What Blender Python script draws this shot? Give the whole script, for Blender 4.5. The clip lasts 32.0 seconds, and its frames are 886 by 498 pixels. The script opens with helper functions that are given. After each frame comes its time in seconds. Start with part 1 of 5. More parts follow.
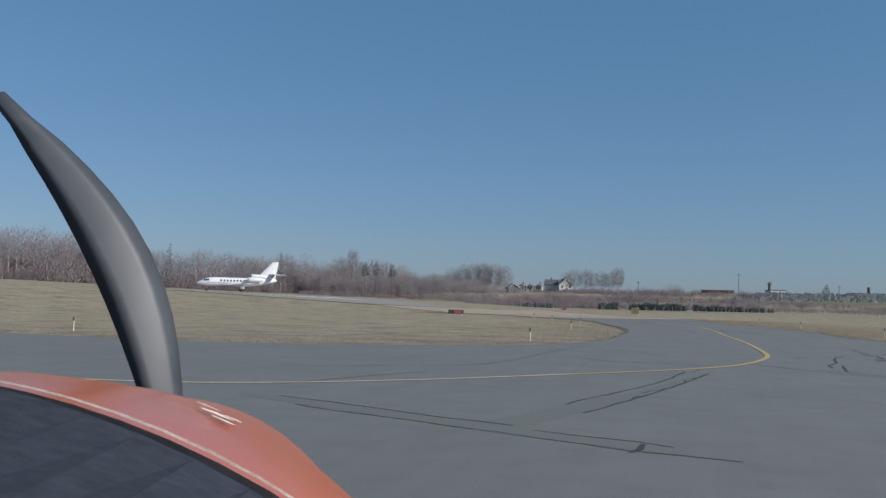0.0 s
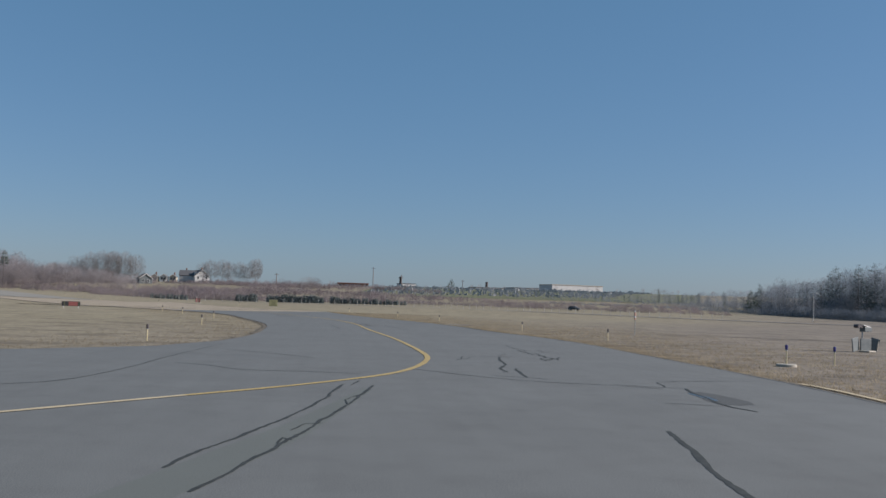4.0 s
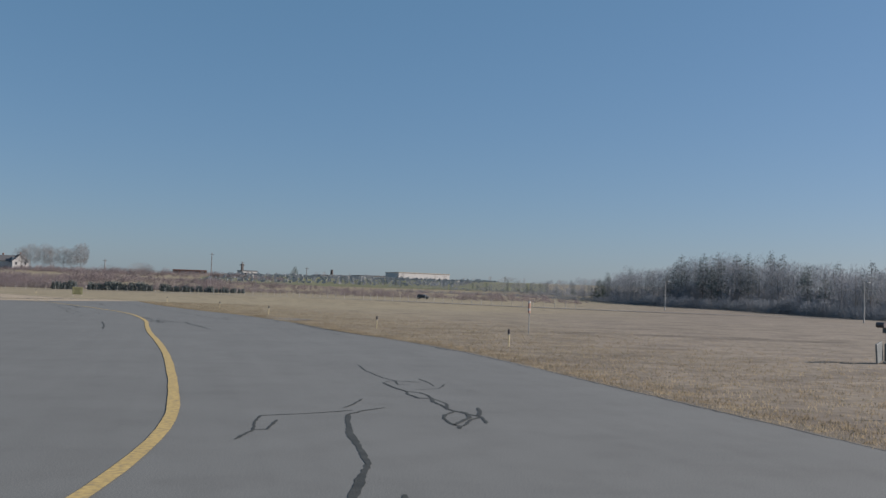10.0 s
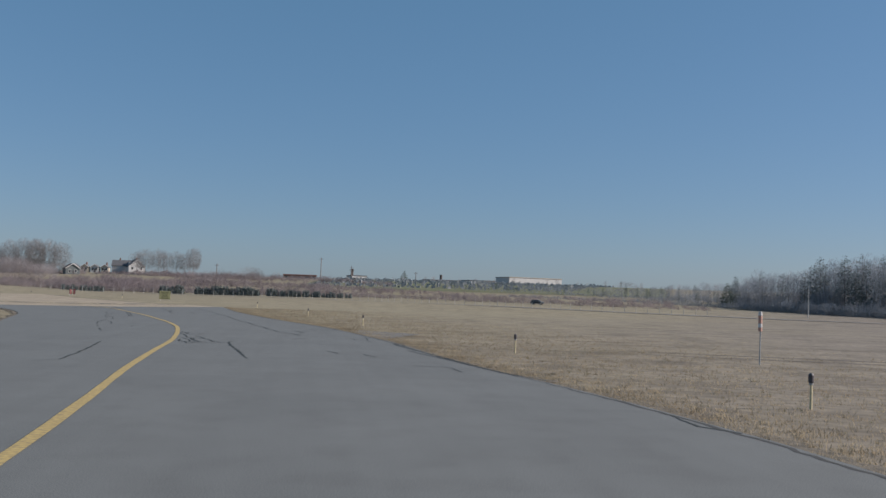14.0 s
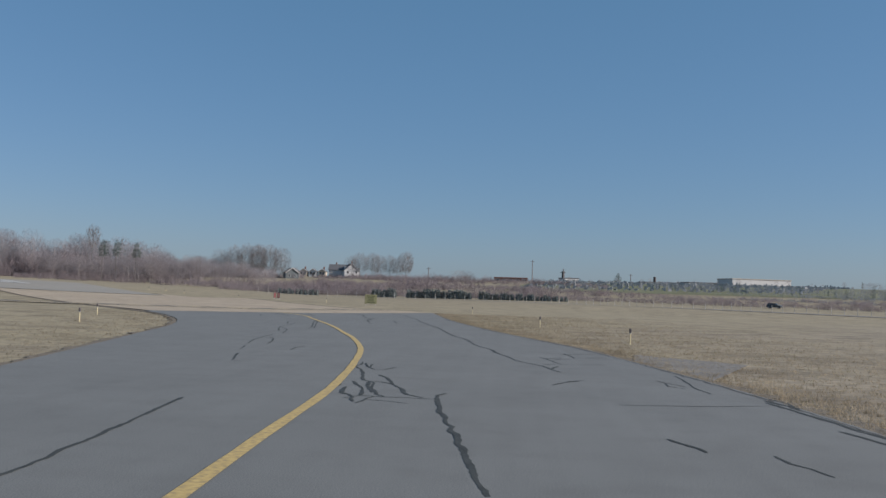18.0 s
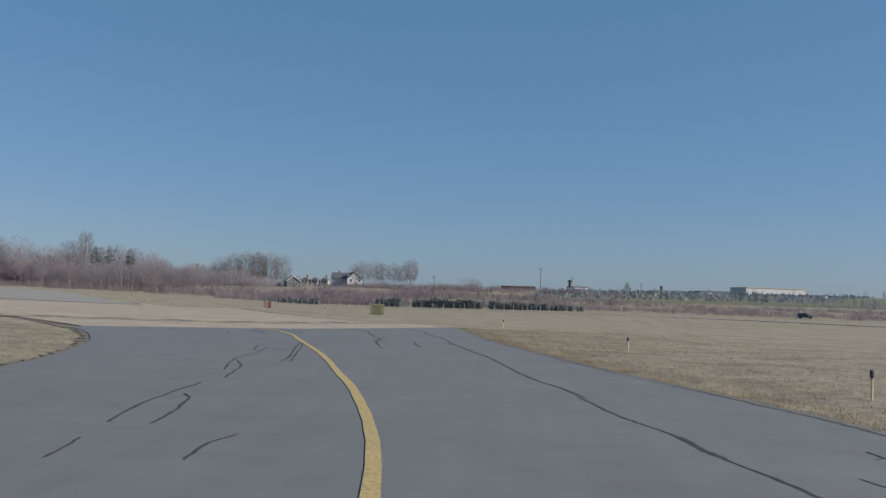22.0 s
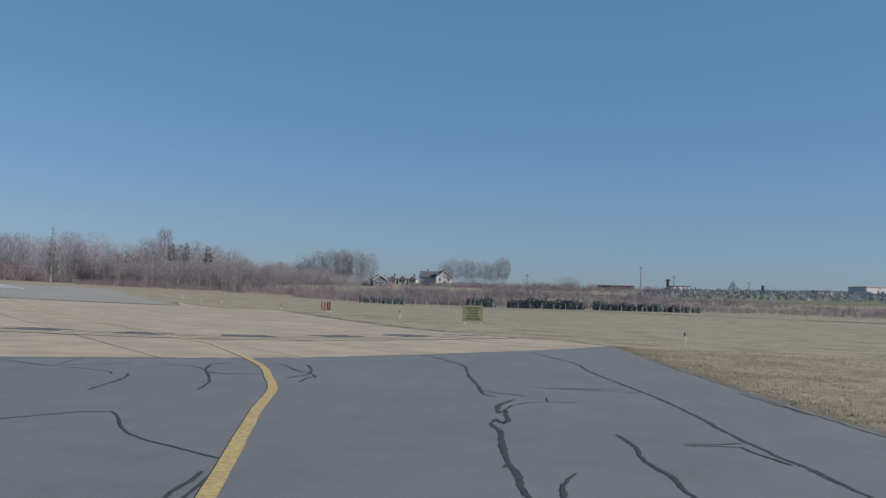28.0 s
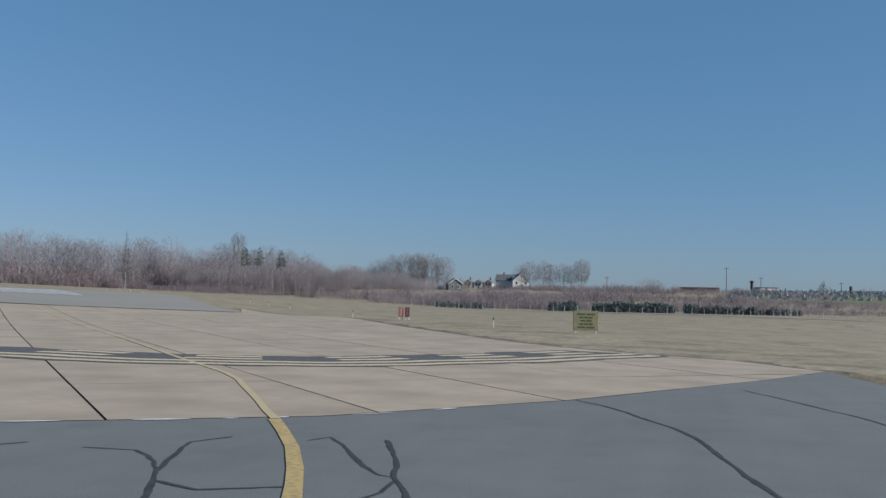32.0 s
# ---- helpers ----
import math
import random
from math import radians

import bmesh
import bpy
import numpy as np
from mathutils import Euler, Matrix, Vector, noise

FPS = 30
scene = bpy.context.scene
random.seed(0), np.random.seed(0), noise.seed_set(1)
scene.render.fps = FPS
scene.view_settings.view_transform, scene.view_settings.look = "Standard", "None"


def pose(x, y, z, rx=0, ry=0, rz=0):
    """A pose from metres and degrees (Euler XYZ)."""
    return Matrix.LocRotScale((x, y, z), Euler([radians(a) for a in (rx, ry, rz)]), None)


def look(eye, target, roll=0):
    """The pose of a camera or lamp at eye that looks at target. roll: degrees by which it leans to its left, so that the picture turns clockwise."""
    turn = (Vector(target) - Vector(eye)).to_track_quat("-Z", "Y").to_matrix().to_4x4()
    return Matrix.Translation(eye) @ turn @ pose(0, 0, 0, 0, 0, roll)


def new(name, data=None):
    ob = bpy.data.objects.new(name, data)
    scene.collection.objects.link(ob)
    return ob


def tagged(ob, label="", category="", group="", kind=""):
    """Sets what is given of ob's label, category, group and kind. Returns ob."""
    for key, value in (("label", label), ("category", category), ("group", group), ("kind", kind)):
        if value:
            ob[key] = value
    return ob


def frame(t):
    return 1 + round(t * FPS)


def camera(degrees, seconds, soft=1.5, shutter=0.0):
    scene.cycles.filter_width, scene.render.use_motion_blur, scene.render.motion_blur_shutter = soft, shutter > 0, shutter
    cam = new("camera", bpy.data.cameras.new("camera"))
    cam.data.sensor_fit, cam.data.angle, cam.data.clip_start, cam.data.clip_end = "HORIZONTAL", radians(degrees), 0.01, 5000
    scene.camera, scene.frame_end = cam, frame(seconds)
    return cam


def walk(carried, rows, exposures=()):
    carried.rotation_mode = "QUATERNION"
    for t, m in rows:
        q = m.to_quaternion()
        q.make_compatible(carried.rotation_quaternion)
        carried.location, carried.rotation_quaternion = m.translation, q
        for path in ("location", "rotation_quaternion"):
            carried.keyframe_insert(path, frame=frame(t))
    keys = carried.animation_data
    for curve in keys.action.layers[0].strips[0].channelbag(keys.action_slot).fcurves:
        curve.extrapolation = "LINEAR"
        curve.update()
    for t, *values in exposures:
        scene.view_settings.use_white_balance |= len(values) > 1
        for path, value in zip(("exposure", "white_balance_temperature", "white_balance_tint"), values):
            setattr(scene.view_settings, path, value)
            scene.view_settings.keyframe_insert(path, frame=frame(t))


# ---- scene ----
# ---- camera and its walk: seconds, x, y, yaw, pitch, lean ----
EYE = 1.6
PATH = [
    (0, -0.09, 0.15, 23.60, 3.12, -1.43),
    (0.5, -0.39, 0.78, 21.19, 3.30, -1.65),
    (1, -0.65, 1.34, 18.60, 3.08, -1.73),
    (1.5, -0.92, 2.03, 15.79, 2.89, -1.87),
    (2, -1.14, 2.91, 12.97, 2.84, -1.89),
    (2.5, -1.27, 3.76, 10.05, 2.94, -1.89),
    (3, -1.39, 4.48, 7.19, 2.87, -2.03),
    (3.5, -1.45, 5.29, 4.53, 3.05, -1.81),
    (4, -1.54, 6.26, 2.23, 3.23, -1.70),
    (4.5, -1.61, 7.28, 0.41, 3.04, -1.75),
    (6.5, -1.71, 12.38, -4.95, 2.52, -1.97),
    (7, -1.70, 13.72, -5.99, 2.59, -1.89),
    (7.5, -1.65, 15.10, -6.55, 2.39, -1.99),
    (8, -1.58, 16.60, -7.11, 2.13, -1.92),
    (8.5, -1.50, 18.11, -7.37, 2.64, -1.39),
    (9, -1.43, 19.66, -7.29, 2.81, -1.70),
    (9.5, -1.32, 21.25, -7.11, 2.38, -1.93),
    (10, -1.24, 23.02, -7.00, 2.80, -1.73),
    (10.5, -1.17, 24.92, -6.74, 2.67, -1.97),
    (11, -1.08, 26.95, -6.40, 2.33, -2.22),
    (11.5, -1.00, 29.12, -5.56, 3.16, -1.56),
    (12, -0.99, 31.27, -4.34, 2.52, -2.03),
    (12.5, -0.99, 33.27, -3.24, 2.82, -2.05),
    (13, -1.07, 35.19, -2.37, 2.88, -2.05),
    (13.5, -1.17, 37.06, -1.61, 2.91, -1.87),
    (14, -1.27, 38.98, -0.50, 2.91, -1.85),
    (14.5, -1.42, 40.89, 1.10, 2.93, -1.71),
    (15, -1.59, 42.76, 3.15, 2.81, -1.80),
    (15.5, -1.84, 44.64, 5.60, 2.81, -1.60),
    (17.5, -3.92, 52.40, 11.38, 2.82, -1.71),
    (18, -4.47, 54.42, 11.94, 2.70, -1.73),
    (18.5, -5.10, 56.45, 12.39, 2.85, -1.74),
    (19, -5.70, 58.48, 12.59, 2.81, -1.74),
    (19.5, -6.29, 60.46, 12.35, 3.05, -1.61),
    (20, -6.89, 62.42, 12.03, 3.06, -1.68),
    (20.5, -7.47, 64.31, 11.93, 3.05, -1.70),
    (21, -8.06, 66.14, 12.27, 3.08, -1.90),
    (21.5, -8.64, 67.98, 12.55, 3.22, -1.84),
    (22, -9.25, 69.93, 12.15, 3.23, -1.76),
    (22.5, -9.92, 72.06, 11.54, 3.20, -1.82),
    (23, -10.56, 74.23, 10.91, 3.19, -1.88),
    (23.5, -11.13, 76.35, 10.30, 3.01, -1.90),
    (24, -11.70, 78.43, 9.80, 2.89, -2.10),
    (24.5, -12.22, 80.55, 9.64, 3.05, -2.09),
    (26.5, -14.94, 89.91, 13.42, 3.01, -1.63),
    (27, -15.60, 91.85, 14.65, 3.15, -1.77),
    (27.5, -16.28, 93.62, 16.04, 3.14, -1.94),
    (28, -16.94, 95.30, 17.48, 3.06, -1.84),
    (28.5, -17.66, 96.90, 18.80, 3.01, -1.81),
    (29, -18.37, 98.40, 20.00, 3.08, -1.79),
    (29.5, -19.07, 99.87, 20.98, 3.19, -1.79),
    (30, -19.73, 101.23, 21.84, 3.07, -1.81),
    (30.5, -20.29, 102.36, 21.95, 3.06, -1.68),
    (31, -20.86, 103.48, 21.76, 3.26, -1.61),
    (31.5, -21.39, 104.59, 21.73, 3.29, -1.69),
    (32, -21.89, 105.64, 21.87, 3.17, -1.44),
]
cam = camera(49.6, 32.0, soft=1.45)
walk(cam, [(t, pose(x, y, EYE, 90 + p, 0, w) @ pose(0, 0, 0, 0, 0, -r)) for t, x, y, w, p, r in PATH],
     exposures=[(0, 0.28, 6050, 13), (4, 0.34, 6250, 15), (7, 0.36, 6550, 16), (11, 0.36, 6500, 16), (15, 0.34, 6300, 15), (19, 0.34, 6200, 15), (23, 0.34, 6100, 15), (28, 0.34, 6000, 14), (32, 0.32, 5900, 12)])

# ---- light ----
SUN_AZ, SUN_EL = -88.0, 27.0     # degrees left of +y, degrees above the horizon
sun_dir = Vector((-math.sin(radians(SUN_AZ)) * math.cos(radians(SUN_EL)),
                  math.cos(radians(SUN_AZ)) * math.cos(radians(SUN_EL)), math.sin(radians(SUN_EL))))
world = bpy.data.worlds.new("world")
scene.world = world
world.use_nodes = True
wn = world.node_tree.nodes
sky = wn.new("ShaderNodeTexSky")
sky.sky_type = "NISHITA"
sky.sun_disc = False
sky.sun_elevation = radians(SUN_EL)
sky.sun_rotation = radians(-SUN_AZ)
sky.air_density, sky.dust_density, sky.ozone_density = 1.0, 0.5, 3.4
wn["Background"].inputs["Strength"].default_value = 0.0585
tint = wn.new("ShaderNodeVectorMath")           # clear air, with an even blue haze over the whole sky
tint.operation = "MULTIPLY_ADD"
tint.inputs[1].default_value, tint.inputs[2].default_value = (0.68, 0.61, 0.69), (0.5, 1.62, 2.3)
world.node_tree.links.new(sky.outputs["Color"], tint.inputs[0])
world.node_tree.links.new(tint.outputs["Vector"], wn["Background"].inputs["Color"])
sun = new("sun", bpy.data.lights.new("sun", "SUN"))
sun.data.energy, sun.data.angle, sun.data.color = 5.0, radians(0.53), (1.0, 0.93, 0.83)
sun.matrix_world = look(sun_dir * 100, (0, 0, 0))

# ---- materials ----
def material(name, stops, scale=4.0, detail=4.0, rough=0.85, metal=0.0, bump=0.0, bump_scale=60.0, big=0.0, big_scale=0.3,
             per_object=0.0, stretch=None, big_dark=(0.6, 0.6, 0.6), island=0.0, coat=0.0, streak=0.0, streak_turn=0.0, thin=0.0, mid=0.0, mid_scale=0.9):
    """A node material: a noise ramp in metres, a second larger noise that dulls it, fine relief, and a chance tint per object."""
    m = bpy.data.materials.new(name)
    m.use_nodes = True
    n, l = m.node_tree.nodes, m.node_tree.links
    b = n["Principled BSDF"]
    b.inputs["Roughness"].default_value, b.inputs["Metallic"].default_value = rough, metal
    b.inputs["Coat Weight"].default_value = coat
    co = n.new("ShaderNodeTexCoord")
    geo = n.new("ShaderNodeNewGeometry")
    src = geo.outputs["Position"] if per_object < 0 else co.outputs["Object"]
    if stretch:
        mp = n.new("ShaderNodeMapping")
        mp.inputs["Scale"].default_value = stretch
        l.new(src, mp.inputs["Vector"])
        src = mp.outputs["Vector"]
    tex = n.new("ShaderNodeTexNoise")
    tex.inputs["Scale"].default_value, tex.inputs["Detail"].default_value = scale, detail
    l.new(src, tex.inputs["Vector"])
    ramp = n.new("ShaderNodeValToRGB")
    e = ramp.color_ramp.elements
    while len(e) < len(stops):
        e.new(0.5)
    for i, c in enumerate(stops):
        e[i].position = 0.32 + 0.36 * i / max(1, len(stops) - 1)
        e[i].color = (*c, 1)
    l.new(tex.outputs["Fac"], ramp.inputs["Fac"])
    out = ramp.outputs["Color"]
    def mixed(a, col, fac_socket, amount):
        mx = n.new("ShaderNodeMix")
        mx.data_type, mx.blend_type = "RGBA", "MULTIPLY"
        ma = n.new("ShaderNodeMath")
        ma.operation = "MULTIPLY"
        l.new(fac_socket, ma.inputs[0])
        ma.inputs[1].default_value = amount
        l.new(ma.outputs[0], mx.inputs["Factor"])
        l.new(a, mx.inputs["A"])
        mx.inputs["B"].default_value = (*col, 1)
        return mx.outputs["Result"]
    if big:
        t2 = n.new("ShaderNodeTexNoise")
        t2.inputs["Scale"].default_value, t2.inputs["Detail"].default_value = big_scale, 5.0
        l.new(src, t2.inputs["Vector"])
        out = mixed(out, big_dark, t2.outputs["Fac"], big)
    if mid:
        t5 = n.new("ShaderNodeTexNoise")
        t5.inputs["Scale"].default_value, t5.inputs["Detail"].default_value = mid_scale, 8.0
        l.new(src, t5.inputs["Vector"])
        clump = n.new("ShaderNodeMapRange")
        clump.inputs["From Min"].default_value, clump.inputs["From Max"].default_value = 0.46, 0.66
        l.new(t5.outputs["Fac"], clump.inputs["Value"])
        out = mixed(out, (0.5, 0.47, 0.45), clump.outputs["Result"], mid)
    if streak:
        m2 = n.new("ShaderNodeMapping")
        m2.inputs["Rotation"].default_value = (0, 0, radians(streak_turn))
        m3 = n.new("ShaderNodeMapping")
        m3.inputs["Scale"].default_value = (2.6, 0.07, 1)
        l.new(src, m2.inputs["Vector"])
        l.new(m2.outputs["Vector"], m3.inputs["Vector"])
        t4 = n.new("ShaderNodeTexNoise")
        t4.inputs["Scale"].default_value, t4.inputs["Detail"].default_value = 1.0, 6.0
        l.new(m3.outputs["Vector"], t4.inputs["Vector"])
        out = mixed(out, (0.55, 0.55, 0.55), t4.outputs["Fac"], streak)
    if per_object > 0:
        oi = n.new("ShaderNodeObjectInfo")
        out = mixed(out, (0.55, 0.55, 0.55), oi.outputs["Random"], per_object)
    if island > 0:
        out = mixed(out, (0.45, 0.45, 0.42), geo.outputs["Random Per Island"], island)
    l.new(out, b.inputs["Base Color"])
    if thin:                                  # thin twigs and blades let light through
        tr = n.new("ShaderNodeBsdfTranslucent")
        mxs = n.new("ShaderNodeMixShader")
        mxs.inputs["Fac"].default_value = thin
        l.new(out, tr.inputs["Color"])
        l.new(b.outputs["BSDF"], mxs.inputs[1])
        l.new(tr.outputs["BSDF"], mxs.inputs[2])
        l.new(mxs.outputs["Shader"], n["Material Output"].inputs["Surface"])
    if bump:
        t3 = n.new("ShaderNodeTexNoise")
        t3.inputs["Scale"].default_value, t3.inputs["Detail"].default_value = bump_scale, 3.0
        l.new(src, t3.inputs["Vector"])
        bp = n.new("ShaderNodeBump")
        bp.inputs["Strength"].default_value, bp.inputs["Distance"].default_value = bump, 0.02
        l.new(t3.outputs["Fac"], bp.inputs["Height"])
        l.new(bp.outputs["Normal"], b.inputs["Normal"])
    return m

M = {}
M["asphalt"] = material("asphalt", [(0.106, 0.111, 0.108), (0.152, 0.159, 0.154), (0.212, 0.22, 0.214)], 75, 14, 0.95, mid=0.16, mid_scale=1.3, big=0.7, big_scale=0.35, per_object=-1, streak=0.4, streak_turn=-8)
M["runway"] = material("runway_asphalt", [(0.34, 0.31, 0.28), (0.46, 0.425, 0.385)], 30, 8, 0.9, big=0.4, big_scale=0.08, per_object=-1, streak=0.5, streak_turn=46)
M["concrete"] = material("concrete", [(0.375, 0.305, 0.217), (0.41, 0.335, 0.24), (0.445, 0.367, 0.266)], 2.2, 14, 0.9, mid=0.3, mid_scale=0.55, big=0.6, big_scale=0.5, per_object=0.22, streak=0.15, streak_turn=48)
M["tar"] = material("crack_sealant", [(0.018, 0.021, 0.019), (0.040, 0.043, 0.039)], 5, 5, 0.8, bump=0.3, bump_scale=30, big=0.3, per_object=-1)
M["crack"] = material("open_crack", [(0.03, 0.03, 0.028), (0.05, 0.048, 0.045)], 8, 5, 0.9, per_object=-1)
M["yellow"] = material("yellow_marking_paint", [(0.26, 0.205, 0.11), (0.42, 0.305, 0.115), (0.50, 0.37, 0.145)], 14, 10, 0.85, big=0.5, big_scale=1.5, per_object=-1)
M["yellow_worn"] = material("worn_yellow_paint", [(0.40, 0.325, 0.215), (0.50, 0.41, 0.26), (0.58, 0.48, 0.31)], 10, 10, 0.85, big=0.5, big_scale=1.0, per_object=-1)
M["white_paint"] = material("white_marking_paint", [(0.55, 0.55, 0.53), (0.75, 0.75, 0.73)], 4, 8, 0.8, big=0.3, per_object=-1)
M["black_paint"] = material("black_marking_paint", [(0.05, 0.048, 0.046), (0.12, 0.11, 0.10)], 6, 6, 0.8, big=0.3, per_object=-1)
M["grass"] = material("dry_grass_ground", [(0.160, 0.132, 0.103), (0.215, 0.178, 0.140), (0.285, 0.236, 0.186)], 3.0, 15, 0.95, big=1.0, big_scale=0.11, per_object=-1, big_dark=(0.60, 0.58, 0.48), mid=0.75, mid_scale=0.4)
def greener(m):
    """Straw that is browner in the field beside the first taxiway and paler and greener beyond it."""
    n, l = m.node_tree.nodes, m.node_tree.links
    col = n["Principled BSDF"].inputs["Base Color"].links[0].from_socket
    geo = n.new("ShaderNodeNewGeometry")
    dot = n.new("ShaderNodeVectorMath")
    dot.operation = "DOT_PRODUCT"
    dot.inputs[1].default_value = (-1.5, 0.6, 0)
    nz = n.new("ShaderNodeTexNoise")
    nz.inputs["Scale"].default_value, nz.inputs["Detail"].default_value = 0.08, 6.0
    ma = n.new("ShaderNodeMath")
    ma.operation = "MULTIPLY_ADD"
    ma.inputs[1].default_value = 60.0
    rng = n.new("ShaderNodeMapRange")
    rng.inputs["From Min"].default_value, rng.inputs["From Max"].default_value = 45.0, 115.0
    mx = n.new("ShaderNodeMix")
    mx.data_type, mx.blend_type = "RGBA", "MULTIPLY"
    mx.inputs["B"].default_value = (1.38, 1.42, 1.20, 1)
    l.new(geo.outputs["Position"], dot.inputs[0])
    l.new(geo.outputs["Position"], nz.inputs["Vector"])
    l.new(nz.outputs["Fac"], ma.inputs[0])
    l.new(dot.outputs["Value"], ma.inputs[2])
    l.new(ma.outputs[0], rng.inputs["Value"])
    l.new(rng.outputs["Result"], mx.inputs["Factor"])
    l.new(col, mx.inputs["A"])
    l.new(mx.outputs["Result"], n["Principled BSDF"].inputs["Base Color"])
greener(M["grass"])
M["soil"] = material("edge_soil", [(0.085, 0.07, 0.052), (0.17, 0.14, 0.10)], 6, 8, 0.95, bump=0.8, bump_scale=30, per_object=-1)
M["rut"] = material("worn_dark_grass", [(0.12, 0.10, 0.082), (0.17, 0.142, 0.115)], 2.0, 10, 0.95, big=0.8, big_scale=0.2, per_object=-1)
M["bark"] = material("grey_bark", [(0.17, 0.15, 0.145), (0.24, 0.215, 0.205)], 3, 6, 0.95, bump=0.5, bump_scale=12, big=0.3, stretch=(1, 1, 0.2))
M["birch"] = material("pale_bark", [(0.28, 0.255, 0.24), (0.36, 0.335, 0.31)], 4, 6, 0.9, big=0.4, stretch=(1, 1, 0.3))
M["twig"] = material("bare_twigs", [(0.35, 0.315, 0.318), (0.385, 0.348, 0.35), (0.42, 0.38, 0.382)], 0.05, 5, 0.95, per_object=-1, island=0.1, thin=0.55)
M["sapling"] = material("mauve_grey_saplings", [(0.31, 0.265, 0.272), (0.345, 0.30, 0.306), (0.38, 0.335, 0.34)], 0.05, 5, 0.95, per_object=-1, island=0.1, thin=0.55)
M["brush"] = material("reddish_brush_stems", [(0.225, 0.188, 0.195), (0.275, 0.232, 0.238), (0.32, 0.272, 0.275)], 0.05, 4, 0.95, per_object=-1, island=0.12, thin=0.5)
M["needles"] = material("dark_conifer_needles", [(0.075, 0.10, 0.085), (0.11, 0.135, 0.11), (0.15, 0.175, 0.14)], 0.5, 5, 0.9, per_object=-1, thin=0.35, island=0.4)
# hedge green, made paler and bluer to hold the haze of distance
M["hedge"] = material("hazed_hedge_foliage", [(0.135, 0.165, 0.165), (0.18, 0.21, 0.205)], 1.5, 5, 0.9, per_object=-1, thin=0.35, island=0.4)
M["blade"] = material("dry_grass_blades", [(0.23, 0.187, 0.13), (0.32, 0.265, 0.185), (0.43, 0.365, 0.26)], 0.7, 6, 0.9, per_object=-1, thin=0.6, island=0.2)
M["weed"] = material("green_grass_blades", [(0.20, 0.19, 0.10), (0.28, 0.255, 0.14)], 0.7, 6, 0.9, per_object=-1, thin=0.4, island=0.4)
M["stake"] = material("yellow_stake_paint", [(0.58, 0.48, 0.28), (0.70, 0.60, 0.38)], 12, 6, 0.6, big=0.3, big_scale=4, per_object=0.2)
M["cap"] = material("dark_lamp_cap", [(0.05, 0.042, 0.045), (0.085, 0.072, 0.075)], 10, 4, 0.5)
M["lens_blue"] = material("blue_lens", [(0.04, 0.04, 0.15), (0.06, 0.055, 0.22)], 20, 3, 0.25)
M["pad"] = material("pale_concrete_pad", [(0.36, 0.33, 0.28), (0.48, 0.44, 0.37)], 8, 7, 0.9, bump=0.3, bump_scale=60, big=0.4, big_scale=2)
M["sign_yellow"] = material("faded_yellow_green_sign", [(0.20, 0.195, 0.10), (0.27, 0.26, 0.14)], 6, 6, 0.6, big=0.3, big_scale=2)
M["sign_ink"] = material("dark_sign_print", [(0.05, 0.06, 0.025), (0.085, 0.095, 0.04)], 8, 4, 0.6)
M["sign_red"] = material("red_sign_face", [(0.20, 0.055, 0.05), (0.30, 0.10, 0.09)], 6, 5, 0.5, big=0.3, big_scale=2)
M["sign_black"] = material("black_sign_face", [(0.02, 0.02, 0.022), (0.045, 0.045, 0.045)], 6, 5, 0.5, big=0.3)
M["orange_band"] = material("faded_orange_band", [(0.48, 0.24, 0.18), (0.56, 0.32, 0.25)], 9, 4, 0.6, big=0.3, big_scale=4)
M["white_band"] = material("white_reflective_band", [(0.50, 0.485, 0.47), (0.62, 0.60, 0.58)], 9, 4, 0.5)
M["galv"] = material("galvanised_metal", [(0.26, 0.27, 0.27), (0.40, 0.41, 0.41)], 8, 6, 0.5, metal=0.5, big=0.3)
M["grey_box"] = material("grey_green_panel", [(0.10, 0.12, 0.125), (0.15, 0.168, 0.172)], 5, 6, 0.6, big=0.4, big_scale=3)
M["pole"] = material("weathered_pole", [(0.40, 0.39, 0.37), (0.52, 0.50, 0.47)], 6, 6, 0.9, big=0.3, stretch=(1, 1, 0.1))
M["jet_white"] = material("white_aircraft_paint", [(0.60, 0.61, 0.62), (0.68, 0.68, 0.68)], 1.5, 4, 0.3, big=0.1, coat=0.3)
M["jet_grey"] = material("grey_aircraft_paint", [(0.20, 0.22, 0.25), (0.28, 0.30, 0.33)], 2, 4, 0.4)
M["jet_glass"] = material("dark_cockpit_glass", [(0.02, 0.025, 0.03), (0.04, 0.045, 0.05)], 4, 2, 0.1)
M["rubber"] = material("black_rubber", [(0.02, 0.02, 0.02), (0.04, 0.04, 0.04)], 10, 4, 0.8)
M["wall_white"] = material("white_clapboard", [(0.46, 0.455, 0.45), (0.58, 0.575, 0.56)], 1.2, 6, 0.8, big=0.25, stretch=(0.3, 0.3, 6))
M["wall_tan"] = material("tan_wall_panels", [(0.42, 0.37, 0.30), (0.52, 0.46, 0.38)], 0.4, 6, 0.8, big=0.3, per_object=0.3)
M["wall_brick"] = material("red_brown_brick", [(0.17, 0.085, 0.065), (0.27, 0.14, 0.10)], 3, 6, 0.9, big=0.4)
M["roof"] = material("grey_shingle_roof", [(0.08, 0.08, 0.085), (0.15, 0.15, 0.155)], 3, 6, 0.9, big=0.3, per_object=0.3)
M["roof_red"] = material("dull_red_roof", [(0.22, 0.10, 0.08), (0.32, 0.16, 0.13)], 2, 6, 0.9, big=0.3)
M["pane"] = material("dark_window_pane", [(0.03, 0.035, 0.04), (0.07, 0.08, 0.09)], 0.5, 2, 0.15)
